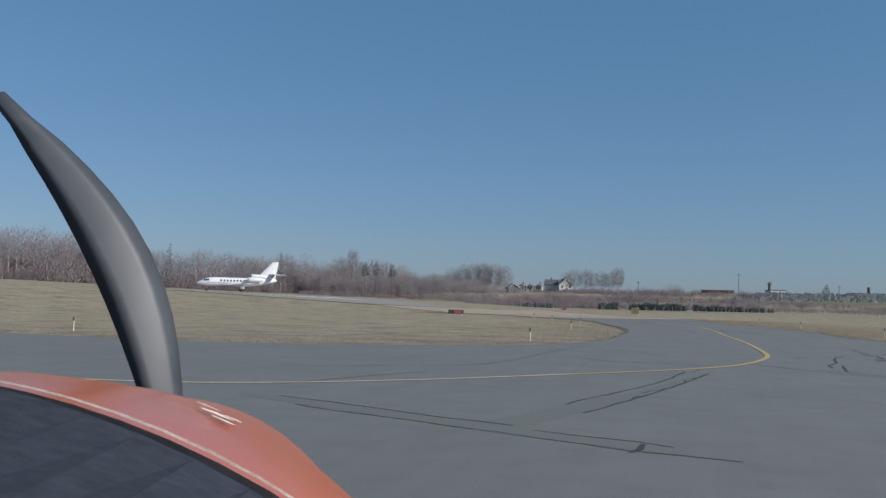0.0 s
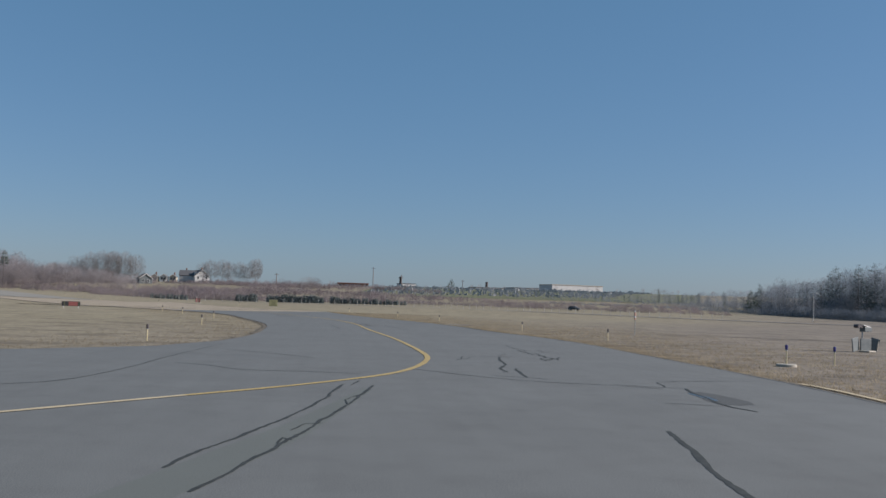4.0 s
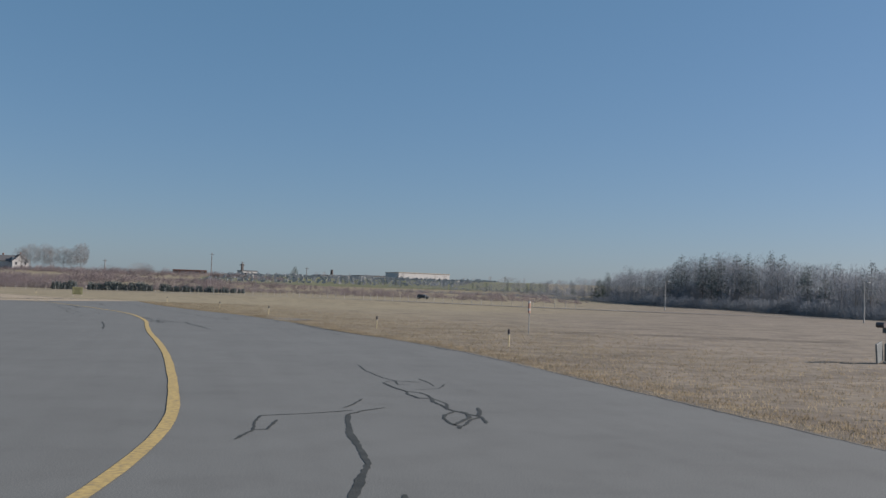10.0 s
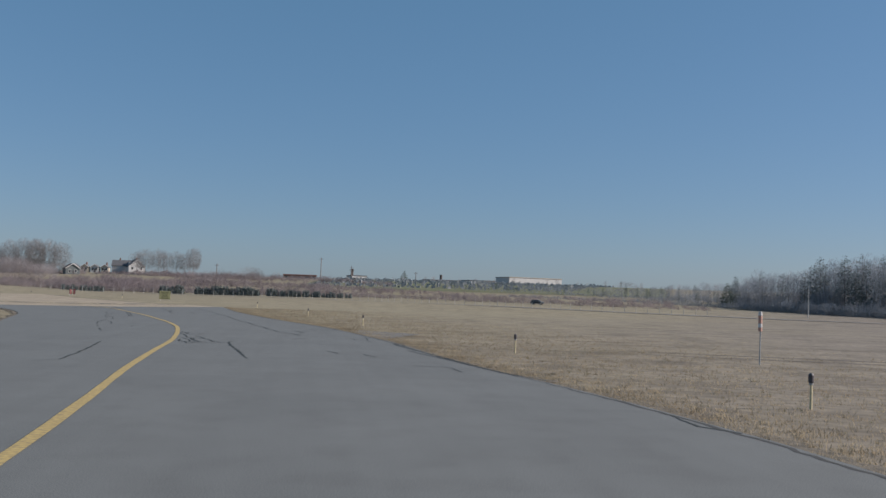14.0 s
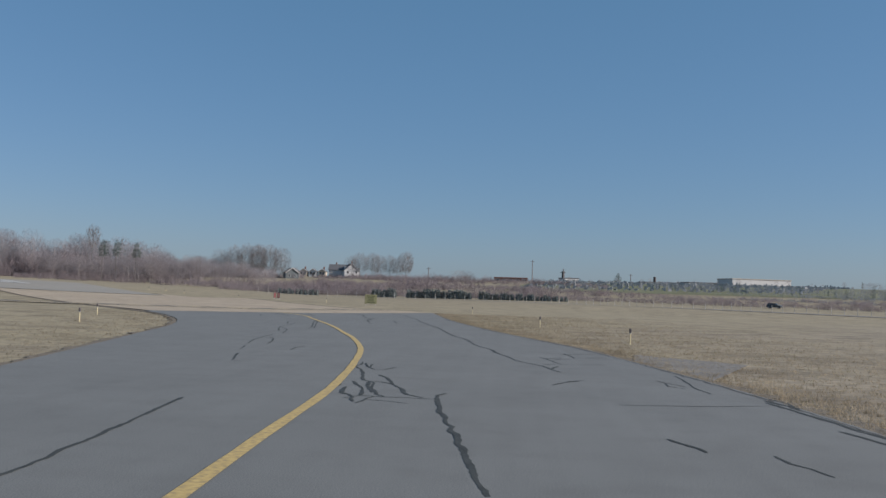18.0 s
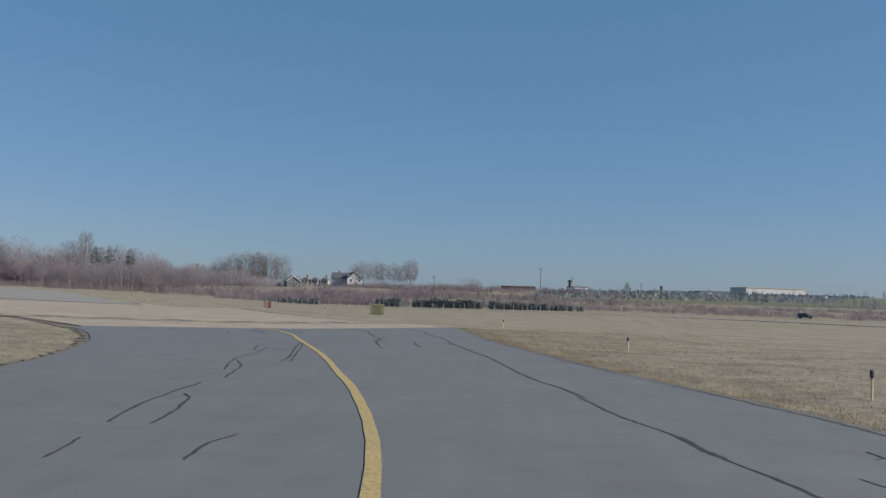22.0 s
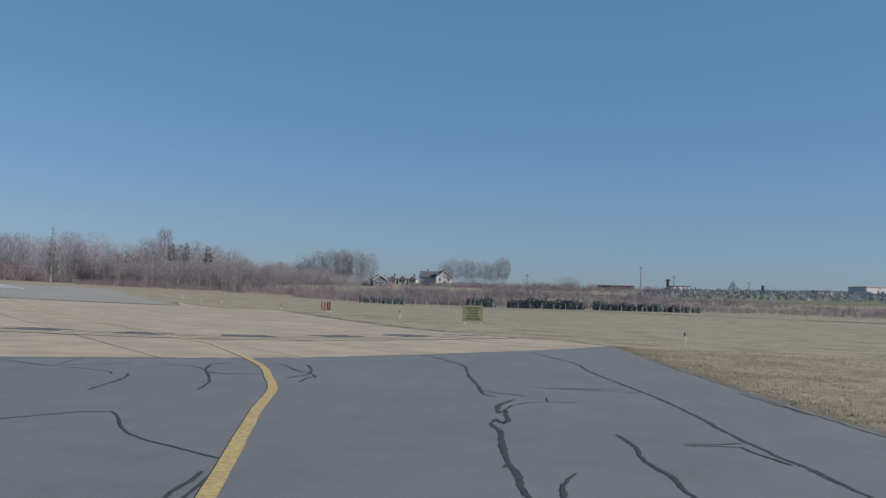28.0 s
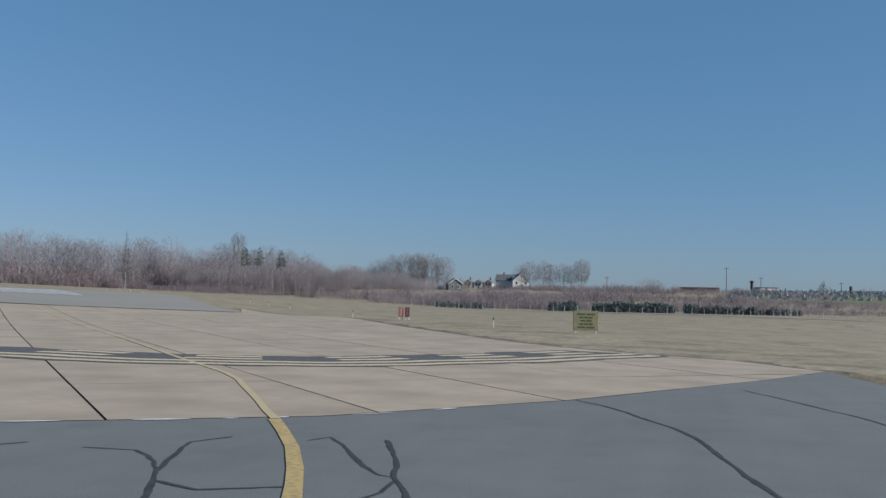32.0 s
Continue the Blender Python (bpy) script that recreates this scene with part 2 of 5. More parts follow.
M["stone_grey"] = material("grey_headstones", [(0.28, 0.28, 0.29), (0.38, 0.38, 0.39), (0.50, 0.50, 0.50)], 0.6, 3, 0.8, per_object=-1, island=0.4)
M["chimney"] = material("dark_stack_brick", [(0.055, 0.045, 0.045), (0.10, 0.08, 0.075)], 0.8, 6, 0.9, big=0.3)
M["car_dark"] = material("black_car_paint", [(0.03, 0.035, 0.042), (0.05, 0.055, 0.062)], 3, 3, 0.25, coat=0.5)
M["road_grey"] = material("perimeter_road", [(0.17, 0.165, 0.16), (0.24, 0.23, 0.22)], 3, 6, 0.9, big=0.3, per_object=-1)
M["cowl"] = material("orange_red_cowl_paint", [(0.42, 0.072, 0.004), (0.50, 0.098, 0.006)], 2.5, 7, 0.22, big=0.2, big_scale=3, coat=0.08)
M["glare"] = material("dark_blue_grey_glareshield", [(0.04, 0.048, 0.07), (0.065, 0.075, 0.10)], 60, 5, 0.95, bump=0.08, bump_scale=400)
M["chipped"] = material("pale_chipped_paint", [(0.55, 0.50, 0.42), (0.7, 0.66, 0.58)], 30, 4, 0.7)
M["blade_grey"] = material("dark_propeller_paint", [(0.035, 0.042, 0.05), (0.06, 0.068, 0.076)], 6, 5, 0.55, big=0.3)
M["wet"] = material("wet_asphalt", [(0.03, 0.032, 0.036), (0.05, 0.052, 0.056)], 6, 5, 0.28, per_object=-1)
M["patch"] = material("patched_asphalt", [(0.098, 0.108, 0.098), (0.138, 0.148, 0.135)], 70, 6, 0.9, big=0.4, big_scale=0.4, per_object=-1)
M["damp"] = material("damp_asphalt", [(0.06, 0.062, 0.06), (0.085, 0.087, 0.083)], 25, 6, 0.85, big=0.4, per_object=-1)
# far wood: the blue haze of distance is mixed into twig and needle colours
M["haze_twig"] = material("haze_grey_twigs", [(0.28, 0.30, 0.33), (0.31, 0.33, 0.36), (0.345, 0.362, 0.39)], 0.25, 4, 0.95, per_object=-1, island=0.12, thin=0.5)
M["haze_needles"] = material("haze_blue_pine_needles", [(0.12, 0.155, 0.155), (0.16, 0.198, 0.195), (0.20, 0.24, 0.232)], 0.5, 5, 0.9, per_object=-1, thin=0.35, island=0.4)
M["shoulder"] = material("dark_runway_shoulder", [(0.22, 0.205, 0.175), (0.31, 0.288, 0.246)], 20, 9, 0.95, big=0.5, big_scale=0.1, per_object=-1, streak=0.4, streak_turn=46)
M["yellow_faint"] = material("nearly_worn_off_yellow_paint", [(0.39, 0.315, 0.21), (0.44, 0.355, 0.20), (0.49, 0.39, 0.18)], 6, 12, 0.88, big=0.4, big_scale=0.7, per_object=-1)
M["gravel"] = material("grey_gravel", [(0.10, 0.095, 0.085), (0.16, 0.15, 0.135), (0.24, 0.225, 0.20)], 9, 14, 0.95, big=0.7, big_scale=0.6, per_object=-1)
# brush before the far wood: its shade and blue haze are put into the colour
M["shade_brush"] = material("shade_haze_brush", [(0.225, 0.245, 0.27), (0.255, 0.275, 0.30), (0.285, 0.305, 0.33)], 0.2, 4, 0.95, per_object=-1, island=0.1, thin=0.5)
M["dark_twig"] = material("grey_brown_twigs", [(0.25, 0.23, 0.226), (0.28, 0.26, 0.255), (0.31, 0.29, 0.284)], 0.1, 4, 0.95, per_object=-1, island=0.15, thin=0.45)
M["gap"] = material("black_gap", [(0.012, 0.011, 0.011), (0.025, 0.022, 0.022)], 20, 4, 0.8)

# ---- helpers of the build ----
def obj_from(name, bm, mat, parent=None, label="", smooth=False):
    me = bpy.data.meshes.new(name)
    bm.to_mesh(me)
    bm.free()
    for mm in (mat if isinstance(mat, (list, tuple)) else [mat]):
        me.materials.append(mm)
    if smooth:
        me.shade_smooth()
    ob = new(name, me)
    if parent is not None:
        ob.parent = parent
    if label:
        ob["label"] = label
    return ob

def part(name, bm, mat, parent, label="", smooth=False):
    return obj_from(name, bm, mat, parent, label, smooth)

def thing(name, at, rz, label, category, group="", kind=""):
    e = new(name)
    e.empty_display_size = 0.1
    e.matrix_basis = pose(at[0], at[1], at[2] if len(at) > 2 else height(at[0], at[1]), 0, 0, rz)
    return tagged(e, label, category, group, kind)

def add_box(bm, size, at=(0, 0, 0), rz=0.0, bevel=0.0, rx=0.0, ry=0.0):
    r = bmesh.ops.create_cube(bm, size=1.0, matrix=pose(at[0], at[1], at[2], rx, ry, rz) @ Matrix.Diagonal((*size, 1)))
    if bevel:
        es = list({e for v in r["verts"] for e in v.link_edges})
        bmesh.ops.bevel(bm, geom=es, offset=bevel, segments=2, affect="EDGES", profile=0.5)
    return bm

def box(size, at=(0, 0, 0), rz=0.0, bevel=0.0, rx=0.0, ry=0.0):
    return add_box(bmesh.new(), size, at, rz, bevel, rx, ry)

def add_tube(bm, pts, radii, sides=8, caps=True):
    """A tapered tube along points, with one ring of verts a point."""
    rings = []
    pts = [Vector(p) for p in pts]
    for i, p in enumerate(pts):
        d = (pts[min(i + 1, len(pts) - 1)] - pts[max(i - 1, 0)]).normalized()
        a = d.orthogonal().normalized()
        if abs(d.z) < 0.9:
            a = d.cross(Vector((0, 0, 1))).normalized()
        else:
            a = (Vector((1, 0, 0)) - d * d.x).normalized()
        b = d.cross(a)
        r = radii[i] if isinstance(radii, (list, tuple)) else radii
        rings.append([bm.verts.new(p + (a * math.cos(2 * math.pi * k / sides) + b * math.sin(2 * math.pi * k / sides)) * r) for k in range(sides)])
    for r0, r1 in zip(rings, rings[1:]):
        for k in range(sides):
            bm.faces.new((r0[k], r0[(k + 1) % sides], r1[(k + 1) % sides], r1[k]))
    if caps:
        bm.faces.new(rings[0][::-1])
        bm.faces.new(rings[-1])
    return bm

def tube(pts, radii, sides=8):
    return add_tube(bmesh.new(), pts, radii, sides)

def ease(a, b, v):
    t = min(1.0, max(0.0, (v - a) / (b - a)))
    return t * t * (3 - 2 * t)

def height(x, y):
    """The lie of the land: level round the taxiway, higher past the runway and on the hill with the cemetery."""
    side = max(0.0, -0.026 * x - 0.012 * y + 1.45) * ease(48, 125, -x) * ease(-250, -60, y)
    hill = 11.0 * ease(300, 640, y + 0.15 * x) + 13.0 * ease(640, 1700, y)
    dip = -0.9 * ease(120, 220, y + 0.5 * x) * (1 - ease(230, 300, y))* ease(-60, 0, x)
    mound = 0.42 * math.exp(-((x + 49) ** 2 + (y - 166) ** 2) / 160) + 0.2 * math.exp(-((x + 33) ** 2 + (y - 155) ** 2) / 90)
    a, b = 0.7175 * (x + 27.2) + 0.6966 * (y - 139.4), 0.7175 * (y - 139.4) - 0.6966 * (x + 27.2)
    return side + hill + dip + mound - 0.36 * ease(48, 72, b) * ease(5, 30, -a) * (1 - ease(140, 220, b))

def smooth_line(pts, step=1.0):
    """Points along a Catmull-Rom curve through pts."""
    p = [Vector((*q, 0)) for q in pts]
    p = [p[0] * 2 - p[1]] + p + [p[-1] * 2 - p[-2]]
    out = []
    for i in range(1, len(p) - 2):
        n = max(1, int((p[i + 1] - p[i]).length / step))
        for k in range(n):
            t = k / n
            out.append(0.5 * ((2 * p[i]) + (p[i + 1] - p[i - 1]) * t + (2 * p[i - 1] - 5 * p[i] + 4 * p[i + 1] - p[i + 2]) * t * t
                              + (3 * p[i] - p[i - 1] - 3 * p[i + 1] + p[i + 2]) * t ** 3))
    out.append(p[-2])
    return out

def ribbon(bm, pts, width, lift, rnd=None, ragged=0.0, taper=True):
    """A flat strip of that width on the ground along points."""
    row = []
    n = len(pts)
    for i, p in enumerate(pts):
        d = (pts[min(i + 1, n - 1)] - pts[max(i - 1, 0)])
        d.z = 0
        d.normalize()
        s = Vector((-d.y, d.x, 0))
        w0 = w1 = width / 2
        if rnd:
            w0 *= 1 + ragged * rnd.uniform(-1, 1)
            w1 *= 1 + ragged * rnd.uniform(-1, 1)
            if taper:
                k = min(1.0, 0.25 + 3.0 * min(i, n - 1 - i) / n)
                w0 *= k
                w1 *= k
        a, b = p + s * w0, p - s * w1
        row.append((bm.verts.new((a.x, a.y, height(a.x, a.y) + lift)), bm.verts.new((b.x, b.y, height(b.x, b.y) + lift))))
    for (a, b), (c, d) in zip(row, row[1:]):
        bm.faces.new((a, b, d, c))
    return bm

def sheet(poly, lift, cell=10.0, thick=0.0):
    """A flat polygon cut into cells and laid on the land."""
    bm = bmesh.new()
    f = bm.faces.new([bm.verts.new((x, y, 0)) for x, y in poly])
    f.normal_update()
    bmesh.ops.triangulate(bm, faces=[f])
    xs, ys = [p[0] for p in poly], [p[1] for p in poly]
    for axis, lo, hi in ((0, min(xs), max(xs)), (1, min(ys), max(ys))):
        c = math.floor(lo / cell) * cell + cell
        while c < hi:
            co, no = [0, 0, 0], [0, 0, 0]
            co[axis], no[axis] = c, 1
            bmesh.ops.bisect_plane(bm, geom=bm.verts[:] + bm.edges[:] + bm.faces[:], plane_co=co, plane_no=no)
            c += cell
    for v in bm.verts:
        v.co.z = height(v.co.x, v.co.y) + lift
    bmesh.ops.recalc_face_normals(bm, faces=bm.faces[:])
    if sum(fc.normal.z for fc in bm.faces) < 0:
        bmesh.ops.reverse_faces(bm, faces=bm.faces[:])
    return bm

# ---- ground ----
def ground_sheet():
    bm = bmesh.new()
    rad = [0, 6, 12, 20] + [30 + 9 * i for i in range(26)] + [268, 285, 305, 330, 355, 385, 420, 460, 500, 550, 600, 660, 760, 920, 1150, 1500, 2000, 2800, 4500]
    n = 200
    cx, cy = -8.0, 60.0
    prev = None
    for r in rad:
        if r == 0:
            prev = [bm.verts.new((cx, cy, height(cx, cy) - 0.045))] * n
            continue
        ring = []
        for k in range(n):
            x, y = cx + r * math.cos(2 * math.pi * k / n), cy + r * math.sin(2 * math.pi * k / n)
            ring.append(bm.verts.new((x, y, height(x, y) - 0.045)))
        for k in range(n):
            a, b, c, d = prev[k], prev[(k + 1) % n], ring[(k + 1) % n], ring[k]
            bm.faces.new((a, c, d)) if a is b else bm.faces.new((a, b, c, d))
        prev = ring
    bmesh.ops.recalc_face_normals(bm, faces=bm.faces[:])
    ob = obj_from("ground", bm, M["grass"], smooth=True)
    return tagged(ob, "broad dry winter grass field, straw and dull green", "ground", kind="structure")

ground_sheet()

EDGE_RIGHT = [(6.6, -30), (6.4, 5), (5.9, 25), (5.2, 33), (4.1, 41.5), (2.9, 50.6), (1.1, 57.8), (-0.5, 63), (-2.5, 72), (-4.2, 78.1),
              (-6.6, 86), (-9.2, 92.5), (-11.7, 99.3), (-16, 112.2), (-20.4, 128), (-21.9, 133.3)]
EDGE_HOLD = [(-21.9, 133.3), (-24.5, 136.8), (-29, 139.5), (-34, 143.5), (-43.5, 154), (-58, 170), (-78, 190)]
ISLAND = [(-110, 24), (-60, 26), (-30.1, 26.9), (-23.4, 27.2), (-18.5, 28.7), (-13.8, 32.8), (-11.6, 36.2), (-10.9, 41), (-11.6, 50), (-14.5, 64.5), (-19.3, 79),
          (-21.3, 84.5), (-23.4, 90.5), (-26.4, 97), (-30.2, 103.2), (-35, 109.3), (-48, 123), (-68, 143), (-83, 158)]
CONC_FRONT = [(-62, 82), (-45, 100), (-35.5, 111), (-31.5, 114.4), (-28.3, 117.3), (-25.9, 121.6), (-23.1, 129.2), (-21.9, 133.3)]

def xy(line):
    return [(p.x, p.y) for p in line]

# asphalt of the two taxiways, one sheet
right = xy(smooth_line(EDGE_RIGHT, 2.5))
island_edge = xy(smooth_line(ISLAND, 2.5))
cut = [p for p in island_edge if p[1] < 112 or p[0] > -36]
cut = [p for p in cut if p[0] > -109 and not (p[0] < -36 and p[1] > 100)]
asphalt_poly = right + [(-23.1, 129.2), (-25.9, 121.6), (-28.3, 117.3), (-31.5, 114.4), (-35.5, 111)] + cut[::-1] + [(-110, 24), (-110, -30)]
road = obj_from("taxiway", sheet(asphalt_poly, 0.0, 12), M["asphalt"])
tagged(road, "worn grey asphalt taxiway with tar-sealed cracks", "taxiway", kind="structure")
# ---- concrete apron in slabs, with the hold line, and the runway behind it ----
HOLD_A, HOLD_B = Vector((-58, 109.5, 0)), Vector((-27.2, 139.4, 0))
U = (HOLD_B - HOLD_A).normalized()
N = Vector((-U.y, U.x, 0))
def uv(a, b):
    """A point a metres along the hold line and b metres past it."""
    p = HOLD_B + U * a + N * b
    return (p.x, p.y)

RUN_NEAR, RUN_FAR = 57.0, 124.0
hold_edge = xy(smooth_line(EDGE_HOLD, 3.0))
apron_poly = [(-35.5, 111), (-31.5, 114.4), (-28.3, 117.3), (-25.9, 121.6), (-23.1, 129.2), (-21.9, 133.3)] + hold_edge[1:] + [uv(-4, RUN_NEAR), uv(-34, RUN_NEAR), (-83, 158), (-68, 143), (-48, 123)]
apron = obj_from("apron", sheet(apron_poly, -0.02, 4), M["crack"])
tagged(apron, "pale tan concrete apron with dark joints before the runway", "apron", kind="structure")
runway = obj_from("runway", sheet([uv(-420, 78), uv(-66, 78), uv(-66, RUN_FAR), uv(-420, RUN_FAR)], 0.05, 8), M["runway"])
tagged(runway, "long light grey asphalt runway with white threshold stripes", "runway", kind="structure")
shoulder = obj_from("runway_end", sheet([uv(-66, 78), uv(-40, RUN_NEAR), uv(-4, RUN_NEAR), uv(-2, RUN_FAR), uv(-66, RUN_FAR)], 0.04, 8), M["shoulder"])
tagged(shoulder, "grey asphalt runway end between apron and woods", "runway end", kind="structure")
for k in range(9):
    bm = bmesh.new()
    b = 93.0 + k * 3.3
    ribbon(bm, [Vector((*uv(-62 - 0.1 * (b - 93) + 4.6 * i, b), 0)) for i in range(11)], 1.5, 0.075)
    part("threshold_stripe", bm, M["white_paint"], runway)

# hold line: two solid and two broken yellow lines on black paint
rnd = random.Random(5)
HOLD = smooth_line([(-58, 122.8), (-50, 123.9), (-43.2, 124.9), (-37.8, 125.7), (-34.8, 127), (-32.6, 129.5), (-30.5, 133.6), (-28.7, 138.4)], 0.5)
def hold_strip(name, off, width, lift, mat, i0, i1):
    pts = []
    for i in range(i0, i1):
        d = (HOLD[min(i + 1, len(HOLD) - 1)] - HOLD[max(i - 1, 0)]).normalized()
        pts.append(HOLD[i] + Vector((-d.y, d.x, 0)) * (off * 1.35 + 0.10 * math.sin(i * 0.62) + 0.05 * math.sin(i * 1.7 + 1)))
    bm = bmesh.new()
    ribbon(bm, pts, width, lift, rnd, 0.06, taper=False)
    part(name, bm, mat, apron)
last = len(HOLD)
hold_strip("black_border", -0.09, 4.0, 0.010, M["black_paint"], 0, last)
for off in (-1.2, -0.5):
    hold_strip("hold_line", off, 0.5, 0.015, M["yellow_worn"], 0, last)
for off in (0.25, 0.95):
    for i in range(0, last - 4, 8):
        hold_strip("hold_dash", off, 0.5, 0.015, M["yellow_worn"], i, min(last, i + 5))

# ---- painted lines ----
LEAD = [(-30, 8.9), (-20, 11.6), (-14.9, 13.3), (-11.2, 14.6), (-8.6, 17.4), (-6.2, 21.6), (-4.9, 24), (-3.55, 27.3), (-3.05, 30.2), (-2.98, 34.2), (-3.5, 38.4), (-4.8, 46),
        (-6.1, 52.5), (-7.2, 57.6), (-8.3, 63.2), (-9.12, 67.7), (-9.65, 70.3), (-10.75, 74.9), (-12.3, 80.6), (-14.3, 86.3), (-15.8, 90), (-18.5, 96.6), (-22.2, 104.8), (-23.3, 107.2), (-24.6, 110.2), (-25.68, 112.10), (-26.53, 113.60), (-27.24, 114.74), (-28.01, 115.81), (-28.66, 116.69)]
bm = bmesh.new()
ribbon(bm, smooth_line(LEAD[5:], 0.8), 0.165, 0.009, rnd, 0.10, taper=False)
part("centre_line", bm, M["yellow"], road, "faded yellow centre line")
bm = bmesh.new()
ribbon(bm, smooth_line(LEAD[:6], 0.8), 0.15, 0.009, rnd, 0.14, taper=False)
part("centre_line", bm, M["yellow_worn"], road, "pale worn yellow centre line")
bm = bmesh.new()
ribbon(bm, smooth_line([(-28.66, 116.69), (-29.95, 118.33), (-31.74, 120.58), (-33.42, 122.57), (-37.2, 126.0), (-48.1, 136), (-64.9, 150.7), (-84, 167.8)], 1.0), 0.12, 0.014, rnd, 0.2, taper=False)
part("centre_line", bm, M["yellow_faint"], apron, "worn yellow centre line")
bm = bmesh.new()
ribbon(bm, smooth_line([(6.15, 20), (6.1, 26.6), (5.85, 28.6)], 0.8), 0.14, 0.007, rnd, 0.2, taper=False)
part("edge_line", bm, M["yellow_worn"], road)

# worn white flecks where the asphalt meets the concrete
front = smooth_line([(-34.6, 111.7), (-31.5, 114.4), (-28.3, 117.3), (-26.6, 120.2)], 0.1)
i = 0
while i < len(front) - 12:
    n = rnd.randrange(3, 9)
    bm = bmesh.new()
    ribbon(bm, front[i:i + n], rnd.uniform(0.04, 0.09), 0.011, rnd, 0.4)
    part("paint_fleck", bm, M["white_paint"], apron)
    i += n + rnd.randrange(2, 9)

# ---- sealed cracks: width, then the bends that it takes ----
def crackle(pts, step, wander, rnd):
    """The line through pts with the small wander of a crack."""
    out = []
    p = [Vector((*q, 0)) for q in pts]
    for a, b in zip(p, p[1:]):
        n = max(1, int((b - a).length / step))
        s = Vector((-(b - a).y, (b - a).x, 0)).normalized()
        for k in range(n):
            out.append(a.lerp(b, k / n) + s * (rnd.uniform(-1, 1) * wander if k else 0))
    out.append(p[-1])
    return out

seals = []
def seal(width, *bends):
    """A band of crack sealer: it wanders between its bends, swells and thins, and is blunt at its ends."""
    line, k = smooth_line(bends, 0.45), len(seals)
    line = [(p.x + rnd.gauss(0, 0.012), p.y + rnd.gauss(0, 0.012)) for p in line]
    pts, bm = crackle(line, 0.11, 0.011, rnd), bmesh.new()
    swell = [1 + 0.3 * math.sin(i * 0.37 + k) * math.sin(i * 0.11 + 2.1 * k) + rnd.uniform(-0.16, 0.16) for i in range(len(pts))]
    row, last = [], len(pts) - 1
    for i, p in enumerate(pts):
        d = pts[min(i + 1, last)] - pts[max(i - 1, 0)]
        s = Vector((-d.y, d.x, 0)).normalized() * width * 0.43 * swell[i] * (0.6 if i in (0, last) else 1.0)
        z = 0.0025 + 0.00022 * (k % 16)
        row.append([bm.verts.new((q.x, q.y, height(q.x, q.y) + z)) for q in (p + s, p - s)])
    for (a, b), (c, d) in zip(row, row[1:]):
        bm.faces.new((a, b, d, c))
    seals.append(part("crack_seal", bm, M["tar"], road))

# repaired trenches between pairs of seals
for quad in (((-4.74, 12.3), (-4.15, 11.7), (-3.52, 17.5), (-3.42, 23.6), (-3.62, 23.9), (-3.95, 18.6)), ((-9.6, 13.75), (-9.4, 13.25), (-4.3, 11.35), (-1.75, 10.75), (-1.85, 11.25), (-4.2, 11.95))):
    tagged(part("trench_patch", sheet(quad, 0.0012 + 0.0006 * (quad[0][0] < -8), 30), M["patch"], road, "slightly greener asphalt in an old trench"))
seal(0.080, (-2.43, 11.45), (-2.36, 10.95), (-2.40, 10.67))
seal(0.055, (-7.89, 12.59), (-7.20, 12.29), (-6.37, 12.06), (-5.61, 11.84), (-4.62, 11.51), (-4.23, 11.45), (-3.59, 11.19), (-3.01, 11.03), (-2.46, 10.81), (-1.92, 10.77), (-1.20, 10.69))
seal(0.055, (-3.86, 11.83), (-3.25, 11.68), (-2.56, 11.57), (-2.04, 11.34))
seal(0.055, (-8.74, 13.52), (-7.53, 13.16), (-6.73, 12.90), (-5.87, 12.57), (-5.37, 12.38), (-4.85, 12.29), (-4.25, 12.13))
seal(0.090, (1.01, 19.13), (0.94, 17.52), (0.83, 15.77), (0.85, 14.82), (0.87, 14.43), (0.82, 13.72), (0.77, 13.01))
seal(0.060, (-3.85, 14.10), (-3.79, 14.52), (-3.76, 15.19), (-3.69, 16.51), (-3.61, 17.69), (-3.58, 19.00), (-3.51, 20.72), (-3.50, 24.57))
seal(0.060, (-4.41, 15.12), (-4.39, 15.94), (-4.27, 17.07), (-4.14, 18.34), (-4.05, 19.66), (-4.00, 21.34), (-4.09, 24.54))
seal(0.040, (-9.97, 15.37), (-9.75, 16.98), (-9.42, 18.73), (-9.07, 19.95))
seal(0.035, (-3.69, 16.69), (-3.76, 17.29), (-3.59, 17.16))
seal(0.035, (-3.81, 17.96), (-3.73, 18.61), (-3.53, 18.70))
seal(0.040, (-12.60, 19.36), (-10.73, 21.31), (-9.72, 22.37), (-9.04, 23.70), (-9.17, 27.31), (-9.66, 31.77), (-10.06, 36.87))
seal(0.035, (-3.49, 20.94), (-3.65, 21.75), (-3.51, 22.70), (-3.51, 23.66))
seal(0.070, (2.72, 26.19), (2.66, 25.11), (2.70, 24.40), (2.67, 23.39), (2.72, 22.69), (2.86, 22.34), (3.00, 21.98))
seal(0.035, (1.65, 22.83), (2.01, 22.91), (2.30, 22.82), (2.62, 22.71))
seal(0.035, (-3.91, 24.33), (-3.91, 25.49))
seal(0.045, (-3.15, 29.49), (-1.93, 28.08), (-0.35, 26.79), (1.25, 26.39), (2.26, 25.89))
seal(0.050, (1.35, 26.64), (1.83, 26.43), (2.36, 26.25), (2.72, 26.19))
seal(0.050, (2.36, 26.35), (2.39, 26.79), (2.43, 27.69), (2.99, 28.11), (4.04, 28.57), (4.90, 28.86), (5.33, 28.50))
seal(0.045, (-8.75, 28.95), (-7.88, 28.54), (-6.72, 27.43), (-5.34, 27.50), (-4.07, 27.30))
